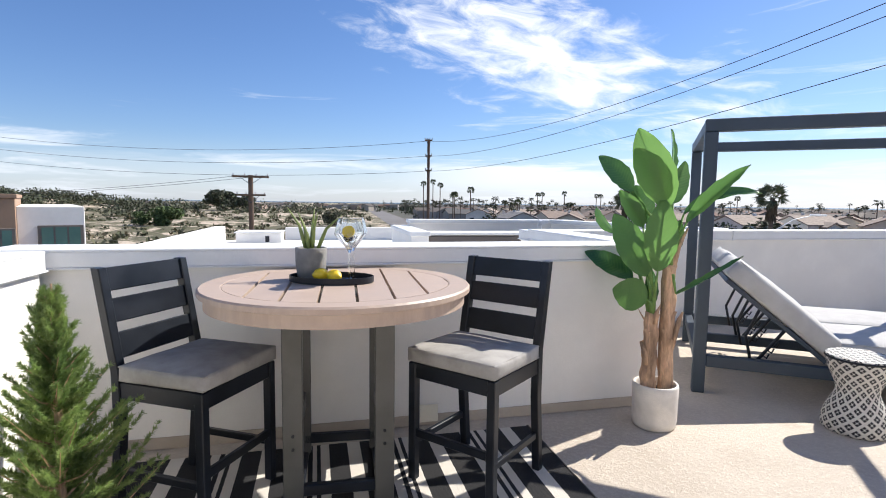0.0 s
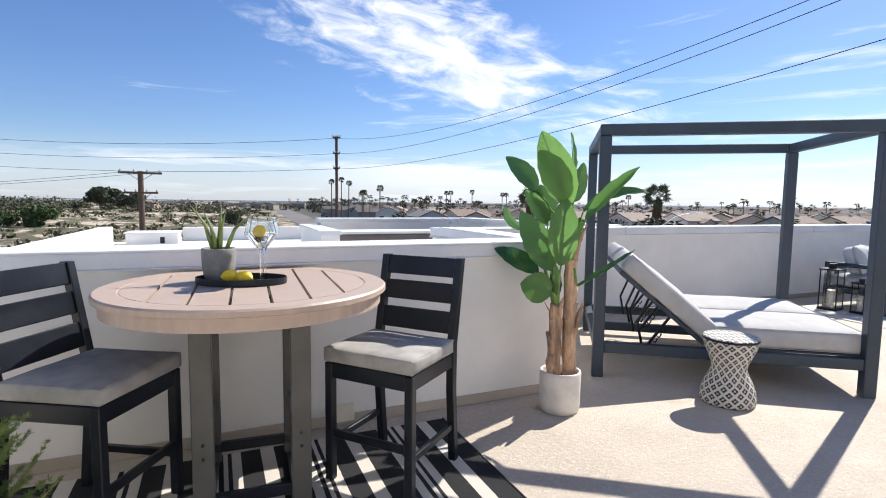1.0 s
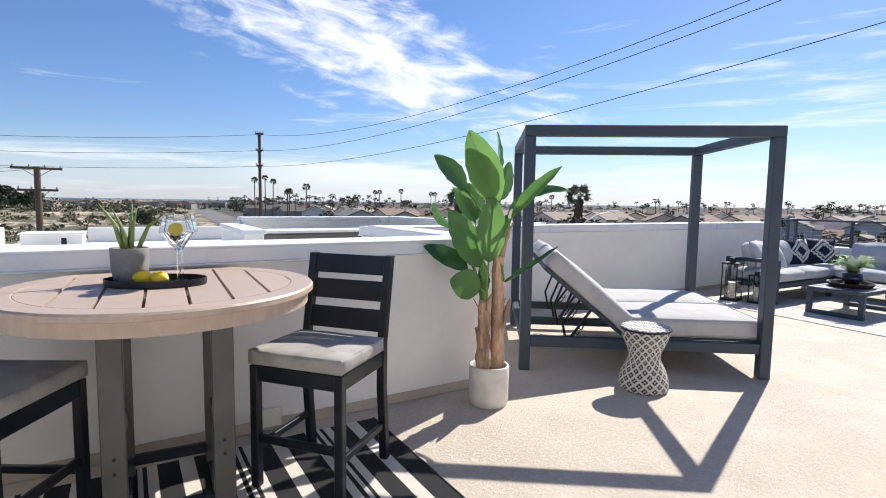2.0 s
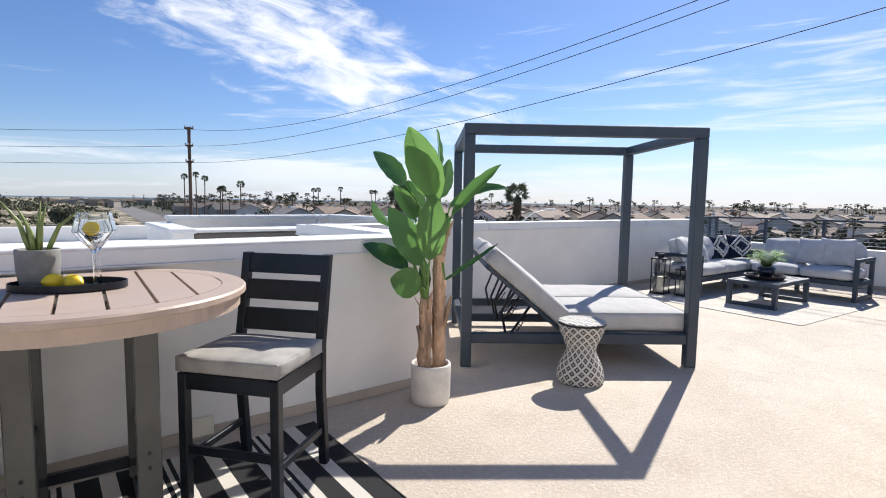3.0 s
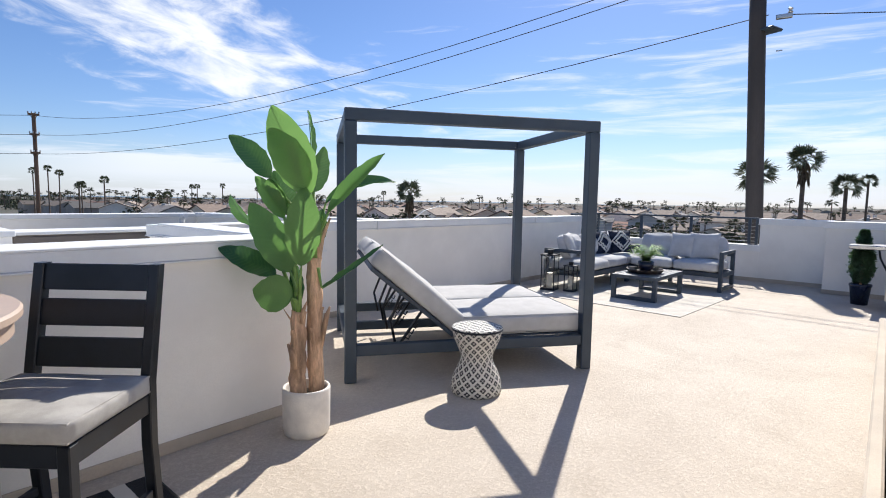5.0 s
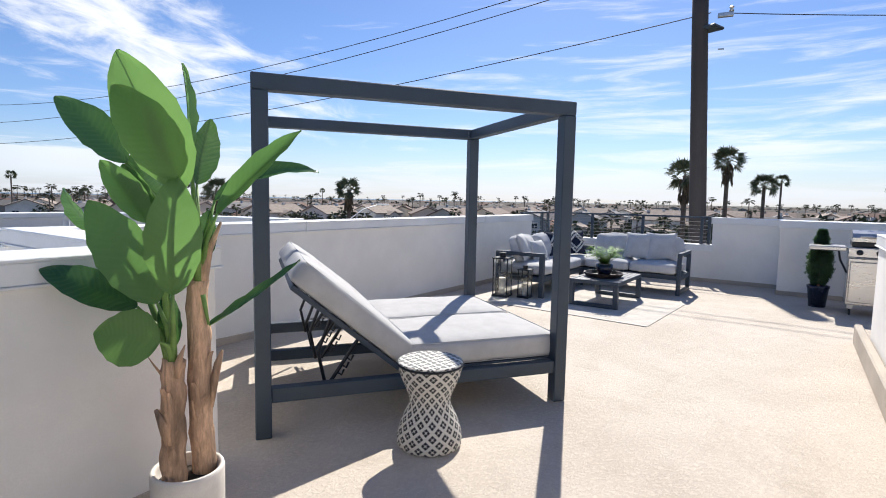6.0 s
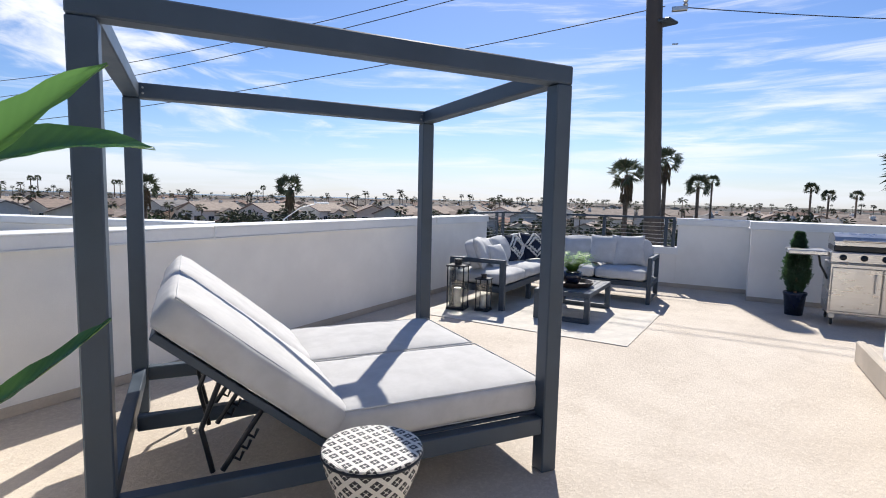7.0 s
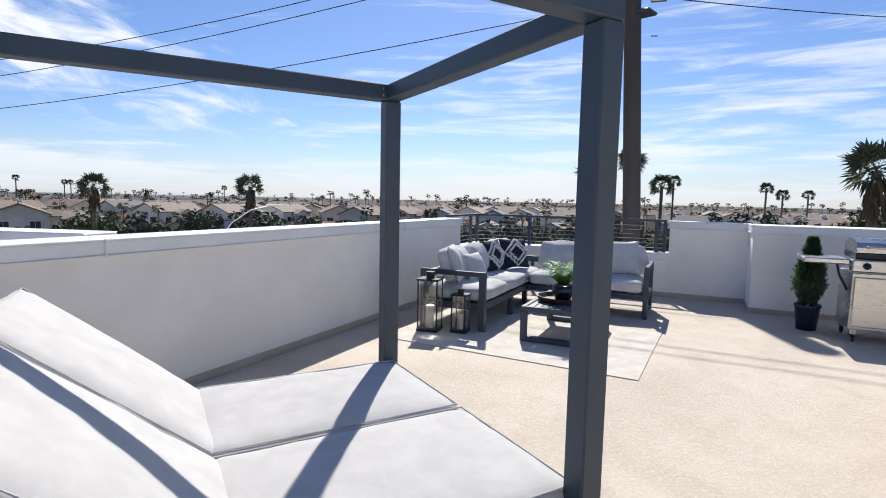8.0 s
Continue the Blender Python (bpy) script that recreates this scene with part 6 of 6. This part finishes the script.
    for k in range(60):
        a, r = radians(rnd.uniform(100, 128)), rnd.uniform(560, 900)
        far_house(r * math.cos(a), r * math.sin(a), rnd.uniform(0, 360))
    far_walls = rand_shader("far_house_walls", [(0.45, 0.40, 0.34), (0.55, 0.53, 0.50), (0.36, 0.35, 0.33), (0.44, 0.33, 0.26), (0.62, 0.60, 0.56)])
    far_roofs = rand_shader("far_house_roofs", [(0.13, 0.105, 0.09), (0.10, 0.098, 0.10), (0.19, 0.105, 0.08), (0.16, 0.13, 0.11), (0.46, 0.45, 0.44), (0.11, 0.09, 0.08), (0.22, 0.16, 0.13)])
    tagged(raw("distant_house_walls", vw, fw, far_walls), "pale walls of the distant low town", "houses", kind="stuff")
    tagged(raw("distant_house_roofs", vr, fr, far_roofs), "brown and grey roofs of the distant low town", "roofs", kind="stuff")
    tagged(raw("distant_house_windows", vp, fp, PANE), "small dark windows of the distant town", "windows", kind="stuff")
    # street trees and garden palms
    verts, faces, tv, tf = [], [], [], []
    for k in range(2600):
        a, r = radians(rnd.uniform(-8, 101)), 75 + 700 * rnd.random() ** 1.5
        x, y = r * math.cos(a), r * math.sin(a)
        if x + 0.268 * y < 46:
            continue
        if any(math.hypot(x - p, y - q) < 7 for _, p, q in near):
            continue
        if rnd.random() < 0.76:
            s = rnd.uniform(1.5, 3.4)
            clump(verts, faces, (x, y, -9.2), s, s * rnd.uniform(1.2, 2.4), 170 if r < 200 else 50, rnd, (0.17 if r < 200 else 0.28) * s)
        else:
            h = rnd.uniform(7.0, 12.5) if r > 160 else rnd.uniform(4, 8)
            i = len(tv)
            for b in range(3):
                c = 6.28 * b / 3
                tv.extend([(x + 0.2 * math.cos(c), y + 0.2 * math.sin(c), -9.2), (x + 0.14 * math.cos(c), y + 0.14 * math.sin(c), -9 + h)])
            tf.extend([(i, i + 2, i + 3, i + 1), (i + 2, i + 4, i + 5, i + 3), (i + 4, i, i + 1, i + 5)])
            for f in range(26):
                t = rnd.uniform(0, 6.28)
                out = Vector((math.cos(t), math.sin(t), rnd.uniform(-0.7, 0.9))).normalized()
                side = out.cross(Vector((0, 0, 1))).normalized() * 0.28
                c0 = Vector((x, y, -9 + h))
                i = len(verts)
                verts += [c0 + out * 0.3, c0 + out * 1.0 + side, c0 + out * 1.65 + Vector((0, 0, -0.35)), c0 + out * 1.0 - side]
                faces.append((i, i + 1, i + 2, i + 3))
    for k in range(90):
        t = rnd.random()
        y = 150 + 700 * t
        x = 6 - 0.268 * (y - 140) + rnd.uniform(0, 60)
        h = rnd.uniform(7, 12.5)
        i = len(tv)
        for b in range(3):
            c = 6.28 * b / 3
            tv.extend([(x + 0.25 * math.cos(c), y + 0.25 * math.sin(c), -9.2), (x + 0.18 * math.cos(c), y + 0.18 * math.sin(c), -9 + h)])
        tf.extend([(i, i + 2, i + 3, i + 1), (i + 2, i + 4, i + 5, i + 3), (i + 4, i, i + 1, i + 5)])
        for f in range(26):
            q = rnd.uniform(0, 6.28)
            out = Vector((math.cos(q), math.sin(q), rnd.uniform(-0.7, 0.9))).normalized()
            side = out.cross(Vector((0, 0, 1))).normalized() * 0.32
            c0 = Vector((x, y, -9 + h))
            i = len(verts)
            verts += [c0 + out * 0.3, c0 + out * 1.1 + side, c0 + out * 1.9 + Vector((0, 0, -0.4)), c0 + out * 1.1 - side]
            faces.append((i, i + 1, i + 2, i + 3))
        if rnd.random() < 0.7:
            s = rnd.uniform(2, 4)
            clump(verts, faces, (x + 4, y + 3, -9.2), s, s * 1.6, 60, rnd, 0.25 * s)
    tagged(raw("town_tree_tops", verts, faces, TREE), "dark tree and palm tops between the houses", "trees", kind="stuff")
    tagged(raw("town_tree_trunks", tv, tf, TRUNKP), "thin trunks of the palms in the town", "trees", kind="stuff")


town()


# ---- neighbouring block, poles, lamps and wires ----
BROWN = material("brown_stucco", (0.33, 0.22, 0.15), 0.85, vary=0.06, scale=1.0, fine=30, bump=0.3)
TINT = material("green_tinted_glass", (0.10, 0.20, 0.17), 0.08, vary=0.1, scale=1)


def next_block():
    ob = thing("apartment_building", "modern white and brown stuccoed block with tinted windows", "building", place(-8.15, 20.2, 0, 25))
    part("wall", boxed(-1.85, 0, -9.2, 0, 7, 1.08, 0.02), STUCCO, ob)
    w2 = part("wall", boxed(-8, -0.35, -9.2, -1.851, 7, 1.35, 0.02), BROWN, ob, "brown stuccoed wall")
    part("coping", boxed(-8.05, -0.42, 1.351, -1.80, 7.05, 1.48, 0.01), BROWN, w2)
    for a, b, z0, z1, y, mt in ((-1.25, -0.12, -1.6, 0.38, 0.0, "w"), (-2.55, -1.95, -1.4, 0.32, -0.35, "b")):
        wdw = part("window", boxed(a - 0.07, y - 0.05, z0 - 0.07, b + 0.07, y - 0.001, z1 + 0.07, 0.01), SIDING, ob)
        n = 3 if mt == "w" else 2
        for k in range(n):
            part("pane", boxed(a + (b - a) * k / n + 0.025, y - 0.058, z0, a + (b - a) * (k + 1) / n - 0.025, y - 0.051, z1), TINT, wdw)


next_block()


def utility_pole(x, y, top, r, arms, label):
    ob = thing("utility_pole", label, "utility pole", pose(x, y, -9.2), "utility poles")
    h = top + 9.2
    part("pole", tube(bmesh.new(), [(0, 0, 0), (0, 0, h * 0.5), (0, 0, h)], [r * 1.25, r * 1.1, r], 14), POLEW, ob)
    turn = Matrix.Rotation(math.atan2(y, x) - radians(90), 4, "Z")
    for z, half in arms:
        arm = part("cross_arm", box(bmesh.new(), -half, -r - 0.12, h + z - 0.07, half, -r - 0.01, h + z + 0.07, 0.01, turn), POLEW, ob)
        for k in range(4):
            xx = -half * 0.92 + 1.84 * half * k / 3
            part("insulator", lathe(bmesh.new(), [(0.03, 0), (0.055, 0.03), (0.03, 0.06), (0.055, 0.09), (0.03, 0.14), (0, 0.15)], 8, turn @ Matrix.Translation((xx, -r - 0.065, h + z + 0.07))), STEEL, arm)
        for s in (-1, 1):
            part("brace", tube(bmesh.new(), [turn @ Vector((s * half * 0.55, -r - 0.07, h + z - 0.07)), turn @ Vector((0, -r, h + z - 0.55))], 0.018, 6), IRON, arm)
    return ob


PA, PB, PC, PD = (-6.0, 49.4), (-17.2, 36.1), (-72.0, 52.0), (14.2, 7.75)
utility_pole(*PA, 7.25, 0.13, ((-0.1, 0.35), (-1.55, 0.3), (-2.9, 0.3)), "tall dark timber utility pole with short arms")
utility_pole(*PB, 3.15, 0.17, ((-0.12, 1.25), (-1.42, 1.0)), "weathered timber utility pole with two cross arms")
utility_pole(*PC, 10.8, 0.14, ((-0.1, 0.7), (-1.6, 0.5), (-3.2, 0.5)), "distant timber utility pole with short arms")


def big_pole():
    ob = thing("utility_pole", "thick dark utility pole beyond the railing", "utility pole", pose(*PD, -9.2), "utility poles")
    part("pole", tube(bmesh.new(), [(0.22, -0.38, 0), (0, 0, 10), (-0.12, 0.2, 15), (-0.15, 0.25, 16.4)], [0.23, 0.205, 0.19, 0.185], 20), BIGPOLE, ob, "", True)
    turn = Matrix.Rotation(math.atan2(PD[1], PD[0]) - radians(90), 4, "Z")
    part("bracket", box(bmesh.new(), 0.15, -0.06, 15.18, 0.50, 0.06, 15.28, 0.01, turn), STEEL, ob)
    part("insulator", lathe(bmesh.new(), [(0.03, 0), (0.06, 0.04), (0.03, 0.08), (0.06, 0.12), (0, 0.16)], 10, turn @ Matrix.Translation((0.45, 0, 15.28))), STEEL, ob)
    part("clamp", box(bmesh.new(), -0.245, -0.245, 14.9, 0.245, 0.245, 14.98, 0.03), IRON, ob)
    part("rung", box(bmesh.new(), 0.2, -0.015, 14.4, 0.34, 0.015, 14.43, 0.005, turn), STEEL, ob)


big_pole()
utility_pole(-64, 40.5, 1.6, 0.15, ((-0.12, 1.25),), "timber utility pole with a cross arm")
utility_pole(42, -8, 9.9, 0.15, ((-0.12, 1.0),), "timber utility pole with a cross arm")


def wire(name, a, b, sag, r=0.022, label="thin dark overhead cable between poles"):
    a, b = Vector(a), Vector(b)
    pts = [a.lerp(b, t / 28) - Vector((0, 0, sag * 4 * (t / 28) * (1 - t / 28))) for t in range(29)]
    ob = part(name, tube(bmesh.new(), pts, r, 6), WIRE)
    tagged(ob, label, "cable", "overhead cables")


PG = (18.7, -2.7)
utility_pole(*PG, 10.1, 0.16, ((-0.12, 1.0), (-0.45, 0.7)), "timber utility pole with cross arms")
for za, zg, sag in ((7.1, 9.95, 2.5), (5.7, 9.6, 2.1)):
    wire("overhead_cable", (*PA, za), (*PG, zg), sag, 0.012)
wire("overhead_cable", (*PA, 4.3), (*PD, 6.12), 1.0, 0.012)
for za, zc, sag in ((7.1, 10.6, 2.2), (5.7, 9.1, 2.0), (4.3, 7.5, 1.7)):
    wire("overhead_cable", (*PA, za), (*PC, zc), sag, 0.016)
for dx in (-1.0, 0.9):
    wire("overhead_cable", (PB[0] + dx, PB[1], 3.1), (-64 + dx, 40.4, 1.5), 0.8, 0.012)
wire("overhead_cable", (PD[0] + 0.3, PD[1] - 0.3, 6.1), (42, -8, 9.75), 0.6, 0.012)


def street_lamp():
    ob = thing("street_lamp", "grey street lamp with a long curved arm", "street lamp", pose(5.55, 11.1, -9.2))
    pts = [(0, 0, 0), (0, 0, 6.0), (0.0, 0, 9.3), (0.2, 0.05, 9.78), (0.5, 0.15, 10.1), (0.9, 0.28, 10.31), (1.35, 0.40, 10.40)]
    part("pole", tube(bmesh.new(), pts, [0.06, 0.04, 0.016, 0.013, 0.012, 0.011, 0.010], 10), CAP, ob, "", True)
    part("lamp_head", box(bmesh.new(), 1.30, 0.37, 10.385, 1.62, 0.47, 10.425, 0.015, Matrix()), CAP, ob)


street_lamp()
